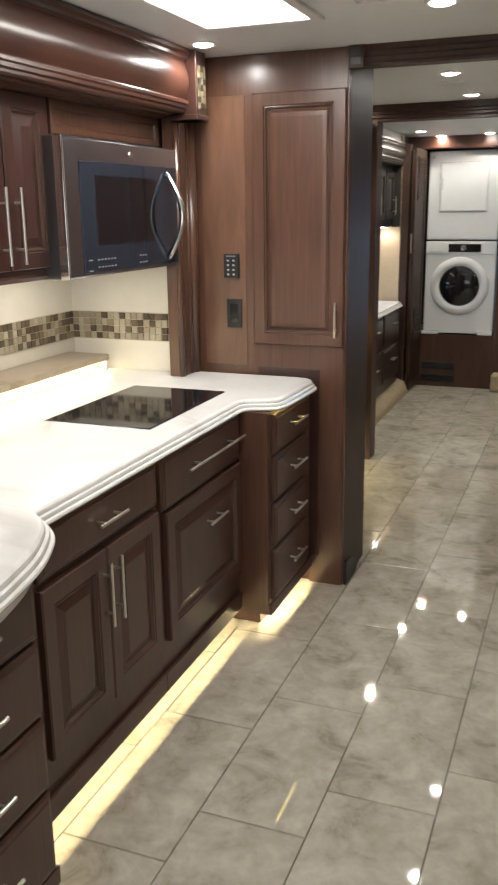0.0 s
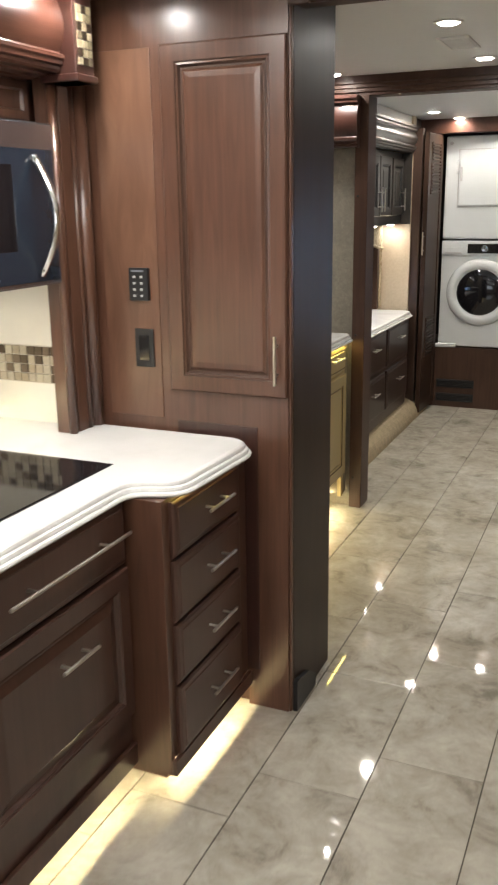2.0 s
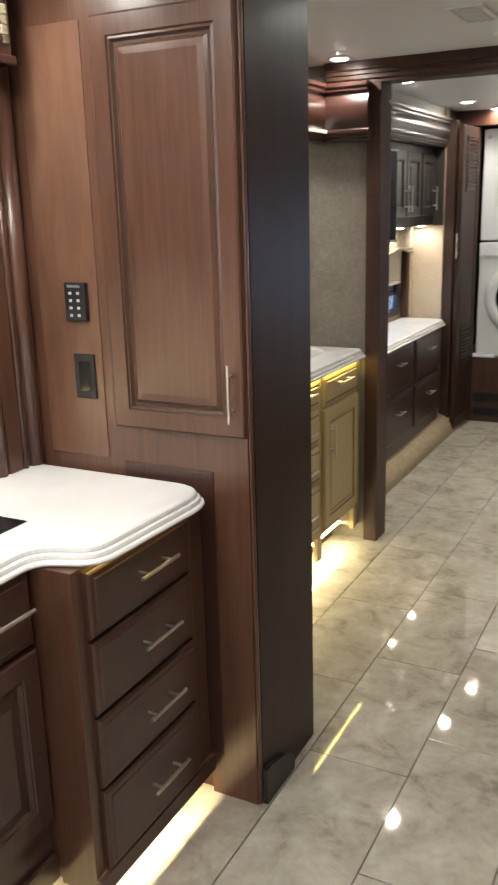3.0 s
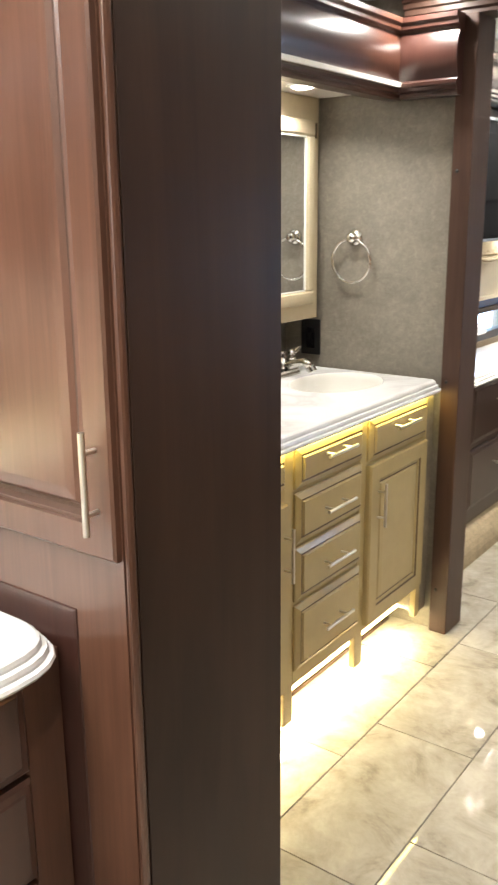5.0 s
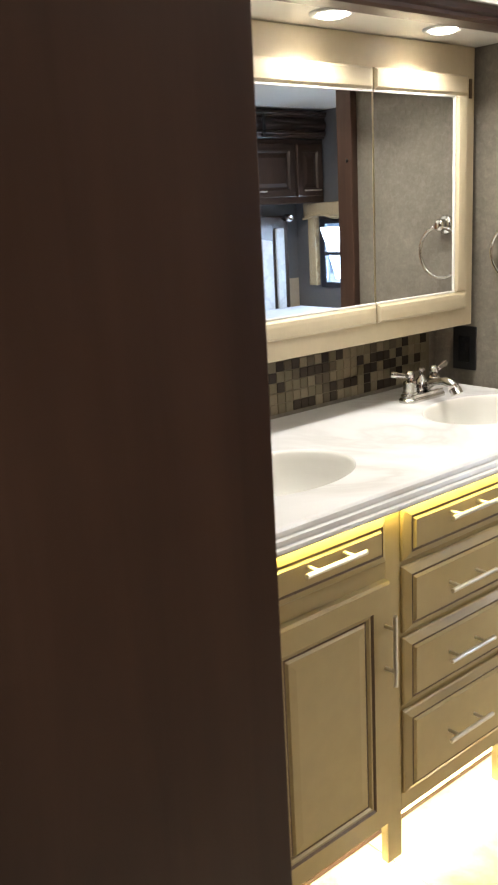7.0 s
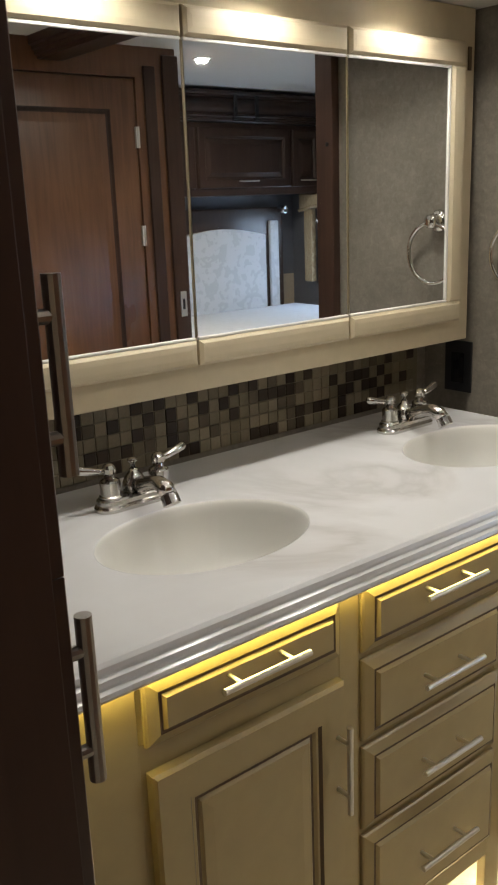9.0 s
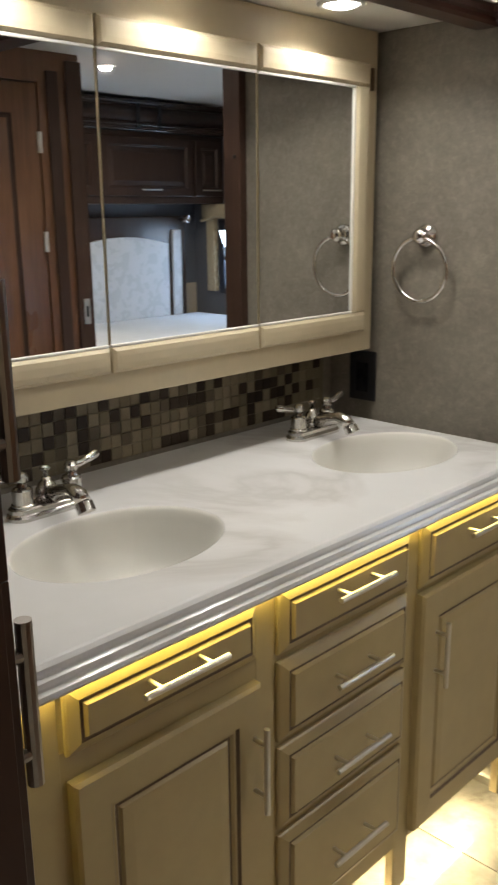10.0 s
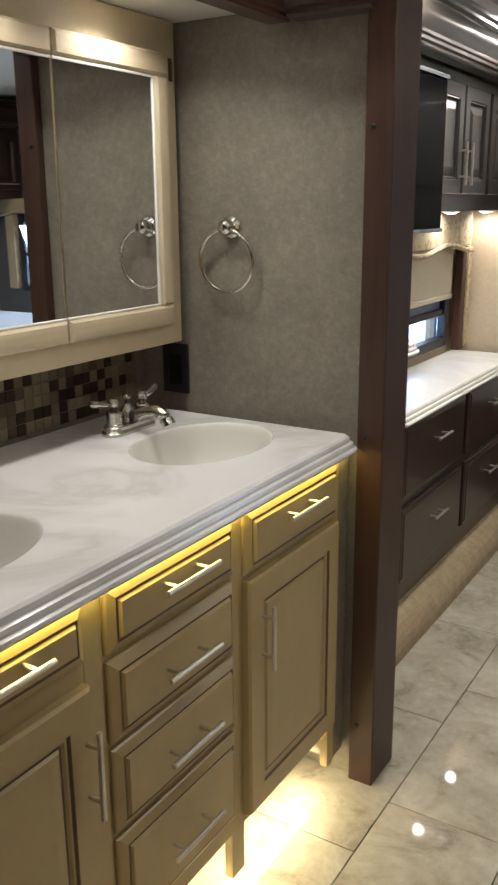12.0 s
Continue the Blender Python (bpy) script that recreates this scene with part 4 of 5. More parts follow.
struct("trim_threshold", boxed(-1.434, -1.416, 3.66, 5.186, 0.0005, 0.014, 0.002), UMBER, "thin brown threshold strip on the floor under the vanity", "trim")
part("led_strip", boxed(-1.36, -1.345, 3.76, 5.12, 0.103, 0.106), LED, van, "glowing warm LED strip")
part("led_strip", boxed(-1.278, -1.270, 3.72, 5.12, 0.8845, 0.8885), LED, van, "glowing amber LED strip")

DIP = [(1.0, 0.0), (0.985, -0.001), (0.96, -0.006), (0.93, -0.02), (0.87, -0.05), (0.74, -0.09), (0.5, -0.118), (0.2, -0.127), (0.06, -0.128)]
bm = bmesh.new()
SINKS = ((-1.515, 4.205), (-1.515, 4.935))
slab_top(bm, rounded([(-1.898, 3.66), (-1.238, 3.66), (-1.238, 5.180), (-1.898, 5.186)], [0, 0, 0.045, 0]), 0.930, [(x, y, 0.143, 0.192, DIP) for x, y in SINKS])
top = solo("worktop", bm, (SOLID, BOWL), "white veined solid-surface vanity top with two moulded oval basins", "countertop")
for x, y in SINKS:
    part("drain", lathe(bmesh.new(), (x, y, 0.8025), (0, 0, 1), [(0.022, 0), (0.022, 0.003), (0.015, 0.004), (0.010, 0.002)], 20), CHROME, top, "polished metal drain", smooth=True)


def boat(bm, x, y, z, half_w, half_l, prof, seg=40):
    """A plate with round ends and straight sides; prof: (inset, height)."""
    prev = None
    for inset, h in prof:
        loop = []
        for k in range(seg):
            a = 2 * math.pi * (k + 0.5) / seg
            side = half_l - half_w if math.sin(a) > 0 else half_w - half_l
            loop.append(bm.verts.new((x + (half_w - inset) * math.cos(a), y + side + (half_w - inset) * math.sin(a), z + h)))
        if prev is None:
            bm.faces.new(loop)
        else:
            for k in range(seg):
                bm.faces.new((prev[k], prev[(k + 1) % seg], loop[(k + 1) % seg], loop[k]))
        prev = loop
    bm.faces.new(prev)
    return bm


def faucet(x, y, z):
    f = thing("faucet", (x, y, z), "satin nickel two-handle centerset faucet on the vanity top", "faucet", "vanity faucets")
    part("base_plate", boat(bmesh.new(), x, y, z, 0.027, 0.083, [(0, 0), (0, 0.006), (0.0025, 0.010), (0.0045, 0.012), (0.0050, 0.019), (0.008, 0.022)]), SATIN, f)
    part("body", lathe(bmesh.new(), (x - 0.002, y, z + 0.0215), (0, 0, 1), [(0.021, 0), (0.0225, 0.010), (0.021, 0.020), (0.015, 0.031), (0.009, 0.037), (0.008, 0.042)], 24), SATIN, f, "bell-shaped spout body", smooth=True)
    part("lift_knob", lathe(bmesh.new(), (x - 0.004, y, z + 0.0632), (0, 0, 1), [(0.005, 0), (0.004, 0.010), (0.009, 0.014), (0.0095, 0.018), (0.004, 0.021)], 16), SATIN, f, smooth=True)
    arm = [(x + 0.008, y, z + 0.034), (x + 0.030, y, z + 0.040), (x + 0.056, y, z + 0.049), (x + 0.080, y, z + 0.054), (x + 0.098, y, z + 0.050), (x + 0.108, y, z + 0.040)]
    spout = part("spout", tube(bmesh.new(), arm, 0.014, 16, radii=[0.017, 0.0150, 0.0135, 0.0140, 0.0150, 0.0150]), SATIN, f, smooth=True)
    part("aerator", cyl(bmesh.new(), (x + 0.1085, y, z + 0.0395), (x + 0.1175, y, z + 0.025), 0.0158, 20, 0.0165), SATIN, spout)
    for s in (-1, 1):
        hy = y + s * 0.051
        v = part("valve", lathe(bmesh.new(), (x, hy, z + 0.0215), (0, 0, 1), [(0.021, 0), (0.021, 0.004), (0.0185, 0.006), (0.0185, 0.030), (0.0165, 0.033), (0.010, 0.036), (0.009, 0.041), (0.0125, 0.046), (0.0125, 0.054), (0.009, 0.060), (0.003, 0.063)], 24), SATIN, f, smooth=False)
        lev = [(x, hy + s * 0.008, z + 0.071), (x - 0.002, hy + s * 0.026, z + 0.074), (x - 0.005, hy + s * 0.044, z + 0.078), (x - 0.008, hy + s * 0.060, z + 0.082), (x - 0.009, hy + s * 0.067, z + 0.084)]
        part("lever", tube(bmesh.new(), lev, 0.006, 14, radii=[0.0055, 0.0060, 0.0075, 0.0085, 0.0045]), SATIN, v, smooth=True)


for x, y in SINKS:
    faucet(-1.724, y, 0.930)

cabm = thing("mirror_cabinet", (-1.83, 4.5, 1.10), "cream three-door mirrored wall cabinet over the vanity", "mirror cabinet")
# lighter copy of the vanity's cream, soffit light put into its colour
part("body", boxed(-1.898, -1.752, 3.70, 5.192, 1.103, 1.846, 0.003), CREAM_LIT, cabm)
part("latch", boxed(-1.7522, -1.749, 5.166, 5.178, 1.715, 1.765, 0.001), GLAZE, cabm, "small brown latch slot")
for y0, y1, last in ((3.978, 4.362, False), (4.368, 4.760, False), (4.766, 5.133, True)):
    md = part("mirror_door", boxed(-1.7518, -1.740, y0, y1, 1.156, 1.769), CREAM_LIT, cabm)
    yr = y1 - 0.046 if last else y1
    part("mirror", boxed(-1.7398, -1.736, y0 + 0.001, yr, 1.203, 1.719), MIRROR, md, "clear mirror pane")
    part("top_rail", rings(bmesh.new(), fx(-1.7398), y0, y1, 1.719, 1.769, [(0, 0), (0, 0.008), (0.006, 0.014), (0.016, 0.015)]), CREAM_LIT, md)
    part("bottom_rail", rings(bmesh.new(), fx(-1.7398), y0, y1, 1.156, 1.203, [(0, 0), (0, 0.008), (0.006, 0.014), (0.016, 0.015)]), CREAM_LIT, md)
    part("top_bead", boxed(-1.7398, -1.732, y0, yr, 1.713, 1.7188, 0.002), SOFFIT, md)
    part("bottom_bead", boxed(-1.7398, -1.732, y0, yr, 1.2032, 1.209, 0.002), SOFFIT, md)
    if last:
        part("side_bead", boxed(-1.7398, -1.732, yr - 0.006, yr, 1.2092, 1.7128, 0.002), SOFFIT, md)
        part("side_rail", rings(bmesh.new(), fx(-1.7398), yr, y1, 1.2035, 1.7185, [(0, 0), (0, 0.008), (0.006, 0.014), (0.016, 0.015)]), CREAM_LIT, md)
struct("ceiling_soffit", boxed(-1.898, -1.42, 3.645, 5.213, 1.848, 1.862), SOFFIT, "cream soffit over the vanity", "soffit")
crown("trim_valance_vanity", lambda p, z, a: (-1.50 + p, a, z), 3.645, 5.20, 1.815, 2.045, CHERRY_Y, "curved glossy cherry valance over the vanity")
crown("trim_valance_partition", lambda p, z, a: (a, 5.213 - p, z), -1.432, -1.238, 1.815, 2.045, CHERRY_D, "short curved cherry valance on the partition")
out2 = thing("outlet", (-1.79, 5.21, 1.03), "black wall outlet on the grey partition over the vanity", "outlet")
part("plate", boxed(-1.830, -1.748, 5.209, 5.2148, 0.962, 1.092, 0.002), BLACK, out2)
part("insert", boxed(-1.808, -1.770, 5.2065, 5.2092, 0.985, 1.062, 0.001), BLACK_GLASS, out2)

ring = thing("towel_ring", (-1.604, 5.2, 1.39), "polished nickel towel ring on the grey partition", "towel ring")
part("rosette", lathe(bmesh.new(), (-1.611, 5.2148, 1.384), (0, -1, 0), [(0.028, 0), (0.028, 0.005), (0.024, 0.010), (0.019, 0.012), (0.014, 0.017), (0.014, 0.024), (0.018, 0.027), (0.017, 0.038), (0.007, 0.042)], 24), CHROME, ring, smooth=True)
part("hoop", tube(bmesh.new(), [(-1.611 + 0.074 * math.sin(2 * math.pi * k / 40), 5.186 - 0.004 * math.cos(2 * math.pi * k / 40), 1.306 + 0.074 * math.cos(2 * math.pi * k / 40)) for k in range(40)], 0.0052, 10, True), CHROME, ring, smooth=True)

# ---- bedroom slide and rear ----
bm = extrude(bmesh.new(), [(-1.74, 0.0), (-1.37, 0.0)] + [(-1.37 - 0.11 * (1 - math.cos(math.pi / 2 * k / 8)), 0.012 + 0.118 * math.sin(math.pi / 2 * k / 8)) for k in range(9)] + [(-1.74, 0.13)], lambda p, q, a: (p, a, q), 5.33, 7.60)
struct("platform", bm, CARPET, "beige carpet-wrapped slide-out platform with a rounded nose", "carpet step")

dr = thing("dresser", (-1.6, 6.55, 0.13), "dark espresso bedroom dresser with two columns of drawers", "dresser")
part("body", boxed(-1.738, -1.448, 5.90, 7.18, 0.13, 0.762), ESPRESSO, dr)
for y0, y1 in ((5.935, 6.545), (6.585, 7.16)):
    for z0, z1 in ((0.500, 0.752), (0.205, 0.470)):
        door(dr, fx(-1.448), y0, y1, z0, z1, W2, ((y0 + y1) / 2, (z0 + z1) / 2 + 0.035, 0.13, False), FLAT, (), "drawer_front")
bm = bmesh.new()
slab_top(bm, rounded([(-1.738, 5.885), (-1.405, 5.885), (-1.405, 7.22), (-1.738, 7.22)], [0, 0, 0.08, 0]), 0.803)
solo("worktop", bm, SOLID, "white solid-surface dresser top with a stepped edge", "countertop")

nook = thing("side_cabinet", (-1.6, 5.62, 0.13), "dark raised bedside cabinet next to the dresser", "cabinet")
part("body", boxed(-1.738, -1.448, 5.335, 5.883, 0.13, 0.948), ESPRESSO, nook)
door(nook, fx(-1.448), 5.35, 5.87, 0.60, 0.905, W2, (5.6, 0.76, 0.13, False), FLAT, (), "drawer_front")
door(nook, fx(-1.448), 5.35, 5.87, 0.20, 0.585, W2, (5.6, 0.42, 0.13, False), FLAT, (), "drawer_front")
bm = bmesh.new()
slab_top(bm, rounded([(-1.738, 5.334), (-1.48, 5.334), (-1.48, 6.22), (-1.738, 6.22)], [0, 0, 0.08, 0]), 0.990)
solo("worktop", bm, SOLID, "white solid-surface top reaching over from the raised cabinet", "countertop")

ub = thing("overhead_cabinet", (-1.63, 6.5, 1.41), "dark overhead bedroom cabinet with panelled doors", "cabinet")
part("body", boxed(-1.738, -1.545, 5.335, 7.276, 1.410, 1.884), SLATE_WOOD, ub)
for y0, y1, hu in ((6.335, 6.625, 6.60), (6.64, 6.93, 6.665), (6.96, 7.25, 7.20)):
    door(ub, fx(-1.545), y0, y1, 1.470, 1.845, (SLATE_WOOD, BLACK), (hu, 1.575, 0.15, True))
door(ub, fx(-1.545), 5.36, 5.90, 1.470, 1.845, (SLATE_WOOD, BLACK), None)
crown("trim_valance_bedroom", lambda p, z, a: (-1.525 + p, a, z), 5.33, 7.30, 1.886, 2.062, SLATE_WOOD, "curved satin grey-brown valance in the bedroom slide")
struct("trim_fascia", boxed(-1.738, -1.49, 5.33, 7.30, 2.0622, H - 0.0005), SOFFIT, "cream fascia between the bedroom valance and ceiling", "trim")
struct("trim_cheek", boxed(-1.5448, -1.475, 7.262, 7.2795, 1.405, 1.885), SLATE_WOOD, "dark cheek panel beside the overhead cabinets", "trim")
struct("trim_closet_casing", boxed(-1.475, -1.41, 7.30, 7.36, 0.0, 2.05, 0.004), ESPRESSO, "dark upright casing of the laundry closet", "trim")

tv = thing("television", (-1.51, 6.0, 1.35), "flat black television with silver edges under the bedroom valance", "television")
part("back", boxed(-1.5445, -1.515, 5.55, 6.28, 1.36, 1.81, 0.004), BLACK, tv)
part("bezel", boxed(-1.5148, -1.482, 5.46, 6.315, 1.345, 1.835, 0.006), TVGLASS, tv)
part("screen", boxed(-1.4822, -1.479, 5.475, 6.30, 1.367, 1.815, 0.001), TVGLASS, tv)
part("lower_trim", boxed(-1.4822, -1.476, 5.46, 6.315, 1.345, 1.357, 0.001), STEEL, tv, "silver lower edge")
part("upper_trim", boxed(-1.4822, -1.476, 5.46, 6.315, 1.823, 1.835, 0.001), STEEL, tv, "silver upper edge")

# bedroom window with valance and shade
win = thing("window_bedroom", (-1.77, 6.5, 0.83), "bedroom slider window with a dark frame over the dresser", "window")
win["kind"] = "structure"
bm = boxed(-1.765, -1.715, 5.95, 5.995, 0.832, 1.42, 0.004)
box(bm, -1.765, -1.715, 7.075, 7.12, 0.832, 1.42, 0.004)
box(bm, -1.765, -1.715, 5.995, 7.075, 0.832, 0.872, 0.004)
box(bm, -1.765, -1.715, 5.995, 7.075, 1.38, 1.42, 0.004)
box(bm, -1.765, -1.725, 5.995, 7.075, 0.968, 0.995, 0.004)
part("window_frame", bm, NAVY, win)
# added blue sheet stands in for sky reflected by the tinted upper glass
part("sky_reflection_band", boxed(-1.747, -1.741, 5.996, 7.074, 0.9955, 1.379), SKY_TINT, win, "opaque blue band for the sky reflected in the upper glass")
gm, gnt, gb = shader("window_glass")
gb.inputs["Transmission Weight"].default_value, gb.inputs["Roughness"].default_value = 1.0, 0.0
gb.inputs["Base Color"].default_value = (0.75, 0.85, 1.0, 1)
pane = part("pane", boxed(-1.752, -1.748, 5.996, 7.074, 0.873, 1.379), gm, win)
pane.visible_shadow = False
sun_wall = struct("backdrop", boxed(-2.28, -2.26, 5.4, 8.9, 0.3, 1.9), DAYLIGHT, "bright bluish daylight outside the bedroom window", "backdrop")
sh = thing("roller_shade", (-1.71, 6.5, 1.03), "cream roller shade partly lowered over the window", "window shade")
part("cloth", boxed(-1.708, -1.705, 6.0, 7.11, 1.062, 1.40), SHADE, sh)
part("hem_bar", boxed(-1.714, -1.699, 6.0, 7.11, 1.040, 1.062, 0.004), SHADE, sh)
pel = thing("pelmet", (-1.69, 6.6, 1.25), "padded brocade fabric pelmet with a corded hem", "pelmet")
part("board", boxed(-1.738, -1.650, 5.99, 7.19, 1.262, 1.4095, 0.008), BROCADE, pel)
pts = [(-1.650, 5.99 + 1.20 * k / 24, 1.258 - 0.016 * math.cos(2 * math.pi * k / 12)) for k in range(25)]
part("cord", tube(bmesh.new(), pts, 0.011, 10), BROCADE, pel, smooth=True)
part("side_panel", boxed(-1.738, -1.672, 7.236, 7.276, 0.812, 1.262, 0.008), BROCADE, pel, "narrow upright brocade panel")
struct("trim_window", boxed(-1.72, -1.68, 7.18, 7.23, 0.8035, 1.262, 0.004), UMBER, "brown wooden upright beside the window", "trim")

# laundry closet
lo = thing("closet_door", (-1.40, 7.46, 0.02), "dark louvred closet door standing open beside the washer", "door")
ang = 0.045


def leafF(u, v, w):
    """Along the open leaf, up, and out towards the aisle."""
    return (-1.345 - u * math.sin(ang) + w * math.cos(ang), 7.69 - u * math.cos(ang) + w * -math.sin(ang), v)


lf = part("leaf", rings(bmesh.new(), leafF, 0.0, 0.40, 0.03, 2.02, [(0, -0.03), (0, 0), (0.004, 0.003), (0.06, 0.003), (0.064, -0.003)]), SIDEWOOD, lo)
for v0, v1, n in ((1.62, 1.95, 14), (0.45, 0.72, 11)):
    part("louvre_frame", rings(bmesh.new(), leafF, 0.08, 0.32, v0 - 0.012, v1 + 0.012, [(0, -0.003), (0, 0.006), (0.010, 0.006), (0.012, -0.001)]), SIDEWOOD, lf)
    for k in range(n):
        v = v0 + (v1 - v0) * (k + 0.5) / n
        part("slat", rings(bmesh.new(), leafF, 0.095, 0.305, v - 0.007, v + 0.007, [(0, -0.001), (0.001, 0.008), (0.004, 0.010)]), SIDEWOOD, lf)
bar_handle(lf, lambda a, b, w: leafF(0.4 + w, b, -0.014), 0.0, 1.27, 0.16, True)

struct("platform_corner", boxed(-0.705, -0.001, 7.55, 7.699, 0.0, 0.155, 0.02), CARPET, "beige carpeted corner step beside the laundry pedestal", "carpet step")
ped = thing("pedestal", (-1.03, 7.95, 0), "dark brown wooden pedestal under the stacked laundry pair", "pedestal")
part("box", boxed(-1.495, -0.717, 7.702, 8.35, 0.0, 0.468), UMBER, ped)
for z in (0.185, 0.075):
    part("vent_frame", rings(bmesh.new(), fym(7.7018), -1.325, -1.035, z - 0.032, z + 0.032, [(0, 0), (0, 0.006), (0.008, 0.008), (0.012, 0.003)]), BLACK, ped, "black vent grille")
    for k in range(4):
        part("vent_slat", boxed(-1.312, -1.048, 7.694, 7.699, z - 0.018 + k * 0.011, z - 0.013 + k * 0.011), BLACK, ped)

wa = thing("washer", (-1.03, 8.0, 0.47), "white front-loading washing machine with a round dark glass door", "washing machine")
part("body", boxed(-1.330, -0.730, 7.715, 8.33, 0.478, 1.272, 0.012), ENAMEL, wa)
part("control_panel", boxed(-1.328, -0.732, 7.703, 7.7148, 1.165, 1.270, 0.004), ENAMEL, wa)
dsp = part("display", boxed(-1.135, -0.860, 7.699, 7.7029, 1.182, 1.250, 0.003), BLACK_GLASS, wa, "black glossy display")
part("dial", lathe(bmesh.new(), (-1.01, 7.699, 1.216), (0, -1, 0), [(0.026, 0), (0.025, 0.012), (0.020, 0.015), (0.018, 0.013)], 24), STEEL, dsp, "round chrome-edged dial", smooth=True)
dw = part("detergent_drawer", boxed(-1.318, -1.165, 7.699, 7.7029, 1.172, 1.225, 0.004), ENAMEL, wa)
part("grip", boxed(-1.305, -1.18, 7.6965, 7.699, 1.178, 1.190, 0.001), GREY_PLASTIC, dw)
rimm = part("door_ring", lathe(bmesh.new(), (-1.03, 7.7148, 0.893), (0, -1, 0), [(0.248, 0), (0.248, 0.012), (0.238, 0.026), (0.215, 0.034), (0.195, 0.036), (0.180, 0.028), (0.172, 0.016)], 48), ENAMEL, wa, "thick white door ring", smooth=True)
part("door_glass", lathe(bmesh.new(), (-1.03, 7.6985, 0.893), (0, -1, 0), [(0.172, 0), (0.166, 0.006), (0.130, 0.018), (0.09, 0.026), (0.04, 0.030), (0.01, 0.031)], 40), BLACK_GLASS, wa, "domed dark glass", smooth=True)
for x0, x1 in ((-1.345, -1.19), (-0.86, -0.73)):
    part("shipping_pad", boxed(x0, x1, 7.695, 7.73, 0.4685, 0.498, 0.006), ENAMEL, wa, "white foam strip at the foot")

dy = thing("dryer", (-1.03, 8.0, 1.28), "white compact dryer stacked on the washer", "dryer")
part("body", boxed(-1.330, -0.730, 7.715, 8.33, 1.284, 2.015, 0.012), ENAMEL, dy)
dd = part("door", rings(bmesh.new(), fym(7.7148), -1.228, -0.835, 1.518, 1.918, [(0, 0), (0.002, 0.006), (0.012, 0.010), (0.02, 0.010)]), ENAMEL, dy)
part("seam", rings(bmesh.new(), fym(7.7149), -1.235, -0.828, 1.511, 1.925, [(0, 0), (0.0005, 0.0012)]), GREY_PLASTIC, dy)
part("grip", boxed(-1.218, -1.20, 7.699, 7.7045, 1.70, 1.80, 0.003), GREY_PLASTIC, dd)
for z in (1.765, 1.84):
    part("door_clip", boxed(-1.245, -1.228, 7.700, 7.7148, z - 0.012, z + 0.012, 0.002), ENAMEL, dy)
for x in (-1.29, -0.77):
    part("knob", lathe(bmesh.new(), (x, 7.7148, 1.965), (0, -1, 0), [(0.014, 0), (0.012, 0.010), (0.004, 0.012)], 16), GREY_PLASTIC, dy)

# ---- bed side, seen in the mirror ----
bed = thing("bed", (0.9, 6.95, 0), "bed made up with pale blue-grey bedding", "bed")
part("base", boxed(0.0, 1.70, 6.0, 7.62, 0.0, 0.36, 0.01), CARPET, bed)
part("mattress", boxed(-0.02, 1.62, 5.98, 7.64, 0.36, 0.755, 0.05), BEDCLOTH, bed, smooth=True)
hb = thing("headboard", (1.66, 6.8, 0.6), "dark framed headboard with leafy grey upholstered panels", "headboard")
part("frame", boxed(1.645, 1.715, 5.90, 7.56, 0.55, 1.42, 0.01), ESPRESSO, hb)
for y0, y1 in ((5.98, 6.58), (6.62, 7.36)):
    bm = extrude(bmesh.new(), [(y0, 0.62), (y1, 0.62), (y1, 1.24)] + [(y1 + (y0 - y1) * k / 8, 1.24 + 0.05 * math.sin(math.pi * k / 8)) for k in range(1, 8)] + [(y0, 1.27)], lambda p, q, a: (a, p, q), 1.60, 1.645)
    part("upholstered_panel", bm, LEAFY, hb, "leaf-patterned pale grey padding")
part("pale_strip", boxed(1.62, 1.645, 7.42, 7.50, 0.62, 1.33, 0.01), LEAFY, hb)
ob2 = thing("overhead_cabinet", (1.5, 6.9, 1.52), "dark overhead cabinets above the bed", "cabinet")
part("body", boxed(1.42, 1.715, 5.885, 7.715, 1.50, 1.93), ESPRESSO, ob2)
for y0, y1 in ((5.95, 6.66), (6.685, 7.425), (7.45, 7.70)):
    door(ob2, fxm(1.42), y0, y1, 1.545, 1.90, (ESPRESSO, ESPRESSO), ((y0 + y1) / 2, 1.585, 0.16, False))
crown("trim_valance_bed", lambda p, z, a: (1.45 - p, a, z), 5.885, 7.715, 1.935, 2.11, ESPRESSO, "dark curved valance over the bed cabinets")
for y in (6.95, 7.12):
    br = thing("bracket", (1.37, y, 1.94), "slim dark bracket on the valance over the bed", "bracket", "valance brackets")
    part("strap", boxed(1.356, 1.3655, y - 0.014, y + 0.014, 1.96, 2.09, 0.003), BLACK, br)
    part("foot", boxed(1.352, 1.374, y - 0.020, y + 0.020, 1.945, 1.9595, 0.003), BLACK, br)
rl = thing("reading_light", (1.60, 7.5, 1.40), "small round metal reading light by the bed", "reading light")
part("shade", lathe(bmesh.new(), (1.60, 7.50, 1.40), (-1, 0, 0), [(0.030, 0), (0.026, 0.05), (0.020, 0.06), (0.018, 0.05)], 20), CHROME, rl, smooth=True)
part("stem", cyl(bmesh.new(), (1.60, 7.50, 1.40), (1.72, 7.50, 1.40), 0.01), CHROME, rl)
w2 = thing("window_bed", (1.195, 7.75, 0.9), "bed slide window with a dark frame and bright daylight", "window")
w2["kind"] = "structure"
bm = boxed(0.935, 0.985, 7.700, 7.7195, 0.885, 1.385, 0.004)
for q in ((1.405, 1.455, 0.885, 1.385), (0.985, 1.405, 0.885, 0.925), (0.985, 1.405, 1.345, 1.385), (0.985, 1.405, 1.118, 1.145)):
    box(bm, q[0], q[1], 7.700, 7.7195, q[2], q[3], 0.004)
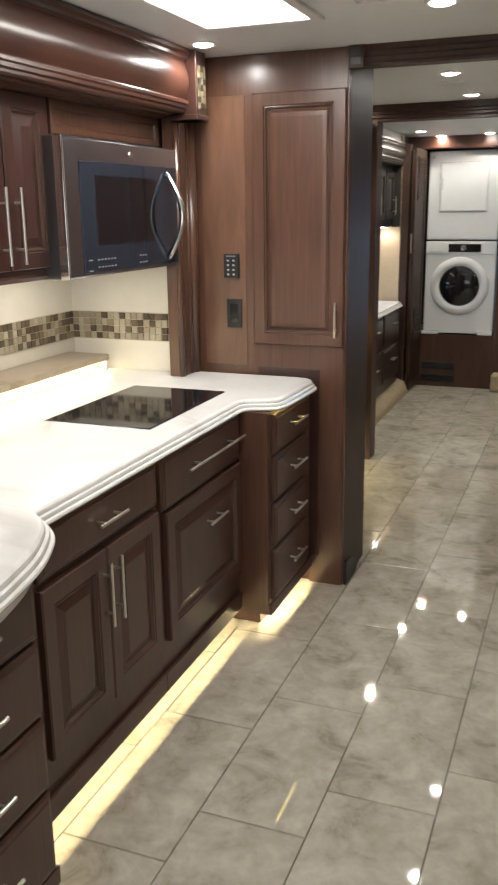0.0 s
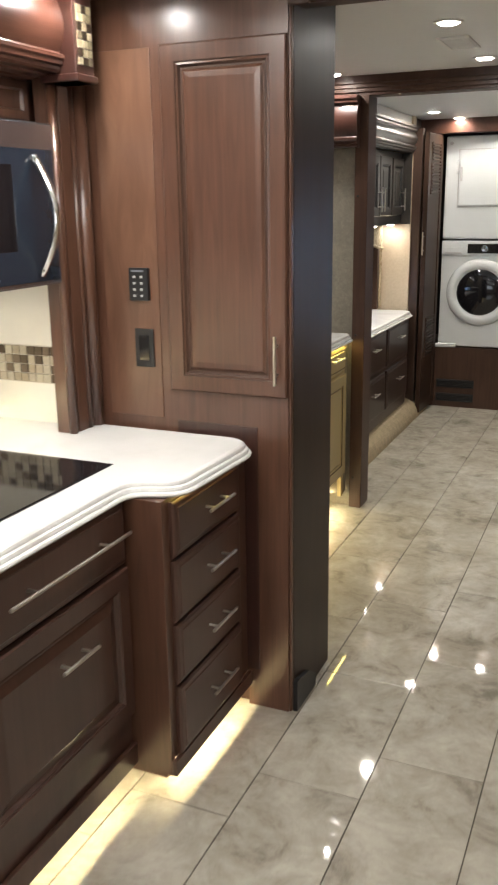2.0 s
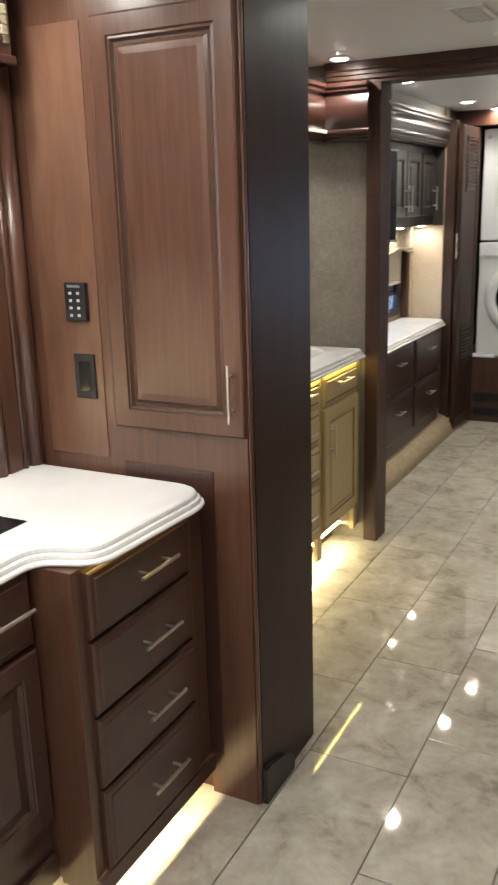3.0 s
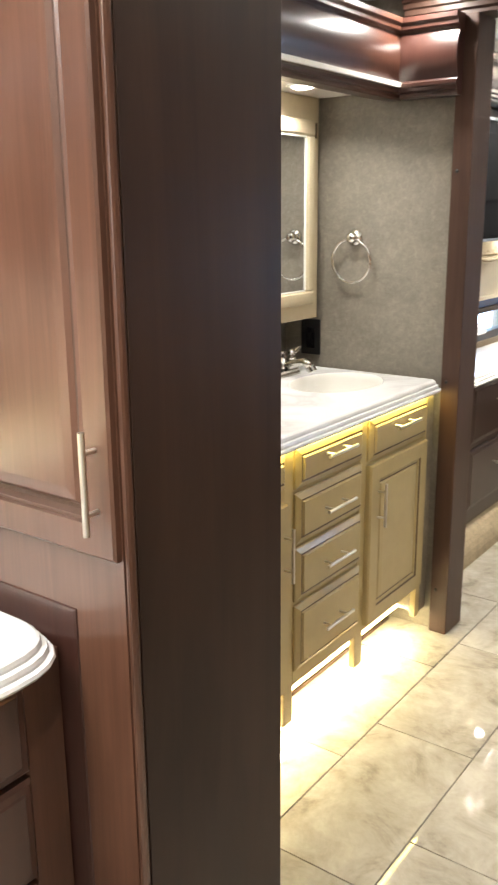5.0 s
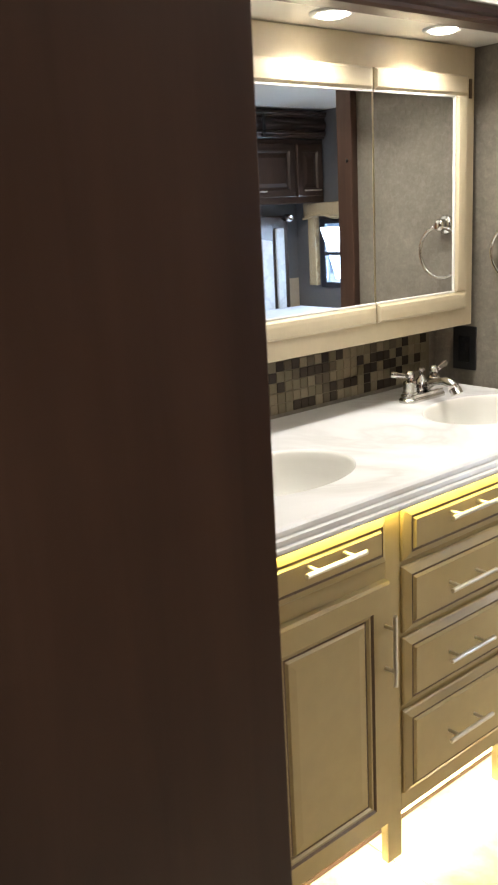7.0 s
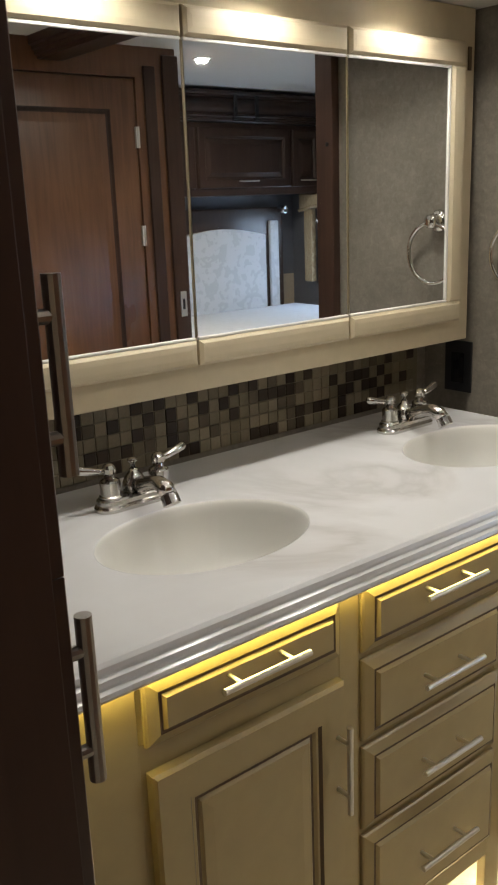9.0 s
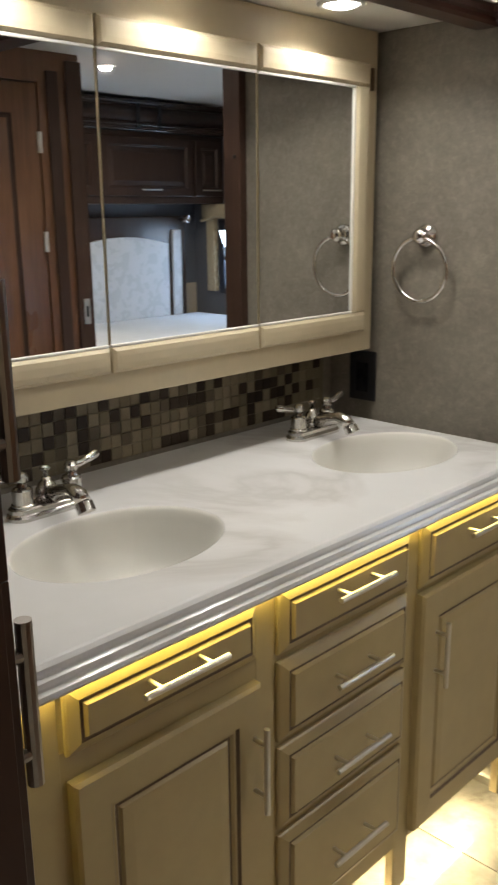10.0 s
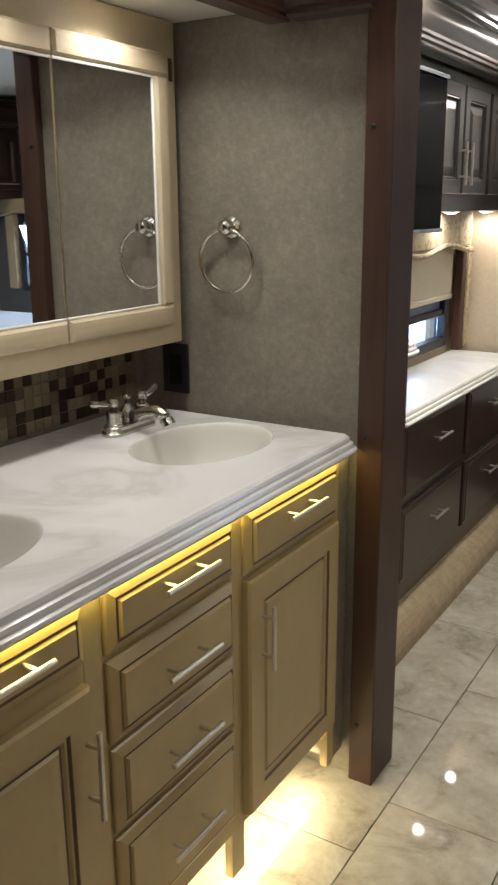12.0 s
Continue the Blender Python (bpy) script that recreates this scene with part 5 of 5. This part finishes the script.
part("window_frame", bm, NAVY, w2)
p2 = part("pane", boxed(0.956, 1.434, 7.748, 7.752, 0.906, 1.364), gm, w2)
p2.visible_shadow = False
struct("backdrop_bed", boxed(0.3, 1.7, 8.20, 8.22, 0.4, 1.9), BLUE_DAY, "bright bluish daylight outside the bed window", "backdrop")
pel2 = thing("pelmet", (1.2, 7.69, 1.4), "padded brocade pelmet over the bed window", "pelmet")
part("board", boxed(0.90, 1.58, 7.655, 7.7195, 1.40, 1.497, 0.008), BROCADE, pel2)
pts = [(0.90 + 0.68 * k / 24, 7.655, 1.402 - 0.014 * math.cos(2 * math.pi * k / 12)) for k in range(25)]
part("cord", tube(bmesh.new(), pts, 0.010, 10), BROCADE, pel2, smooth=True)
part("side_panel", boxed(1.475, 1.555, 7.675, 7.7195, 0.90, 1.3995, 0.008), BROCADE, pel2, "narrow upright brocade panel")

# ---- mosaics and floor tiles ----
band = solo("mosaic_band", boxed(-2.0595, -1.60, 3.1975, 3.1998, 1.028, 1.147), PALE_GROUT, "band of small brown and cream mosaic tiles on the end wall", "mosaic")
mosaic(fym(3.1975), -2.057, -1.57, 1.030, 1.145, 0.0288, band, mat=MOSAIC_LIGHT)
band2 = solo("mosaic_band", boxed(-2.0598, -2.0575, 2.0, 3.197, 1.028, 1.147), PALE_GROUT, "band of small brown and cream mosaic tiles on the back wall", "mosaic")
mosaic(fx(-2.0575), 2.12, 3.193, 1.030, 1.145, 0.0288, band2, mat=MOSAIC_LIGHT)
splash = solo("mosaic_splash", boxed(-1.8998, -1.8975, 3.70, 5.18, 0.9305, 1.0995), TAUPE_GROUT, "brown and taupe mosaic splashback behind the faucets", "mosaic")
mosaic(fx(-1.8975), 3.92, 5.165, 0.931, 1.098, 0.0278, splash, 0.0022, g=0.0007)

PX, PY, G = 0.2995, 0.601, 0.0030
bm = bmesh.new()
rings(bm, lambda a, b, w: (a, b, w), G / 2, PX - G / 2, G / 2, PY - G / 2, [(0, -0.006), (0, -0.001), (0.001, 0.0)])
bmesh.ops.recalc_face_normals(bm, faces=bm.faces[:])
tile_mesh = bpy.data.meshes.new("floor_tile")
bm.to_mesh(tile_mesh)
bm.free()
tile_mesh.materials.append(TILE)
for c in range(-3, 9):
    x = -0.834 + (c - 1) * PX
    y0 = 1.553 + 0.2 * c
    for r in range(-11, 12):
        y = y0 + r * PY
        if -2.5 < y < 7.75:
            ob = new("floor_tile", tile_mesh)
            ob.parent = slab
            ob.location = (x, y, 0)
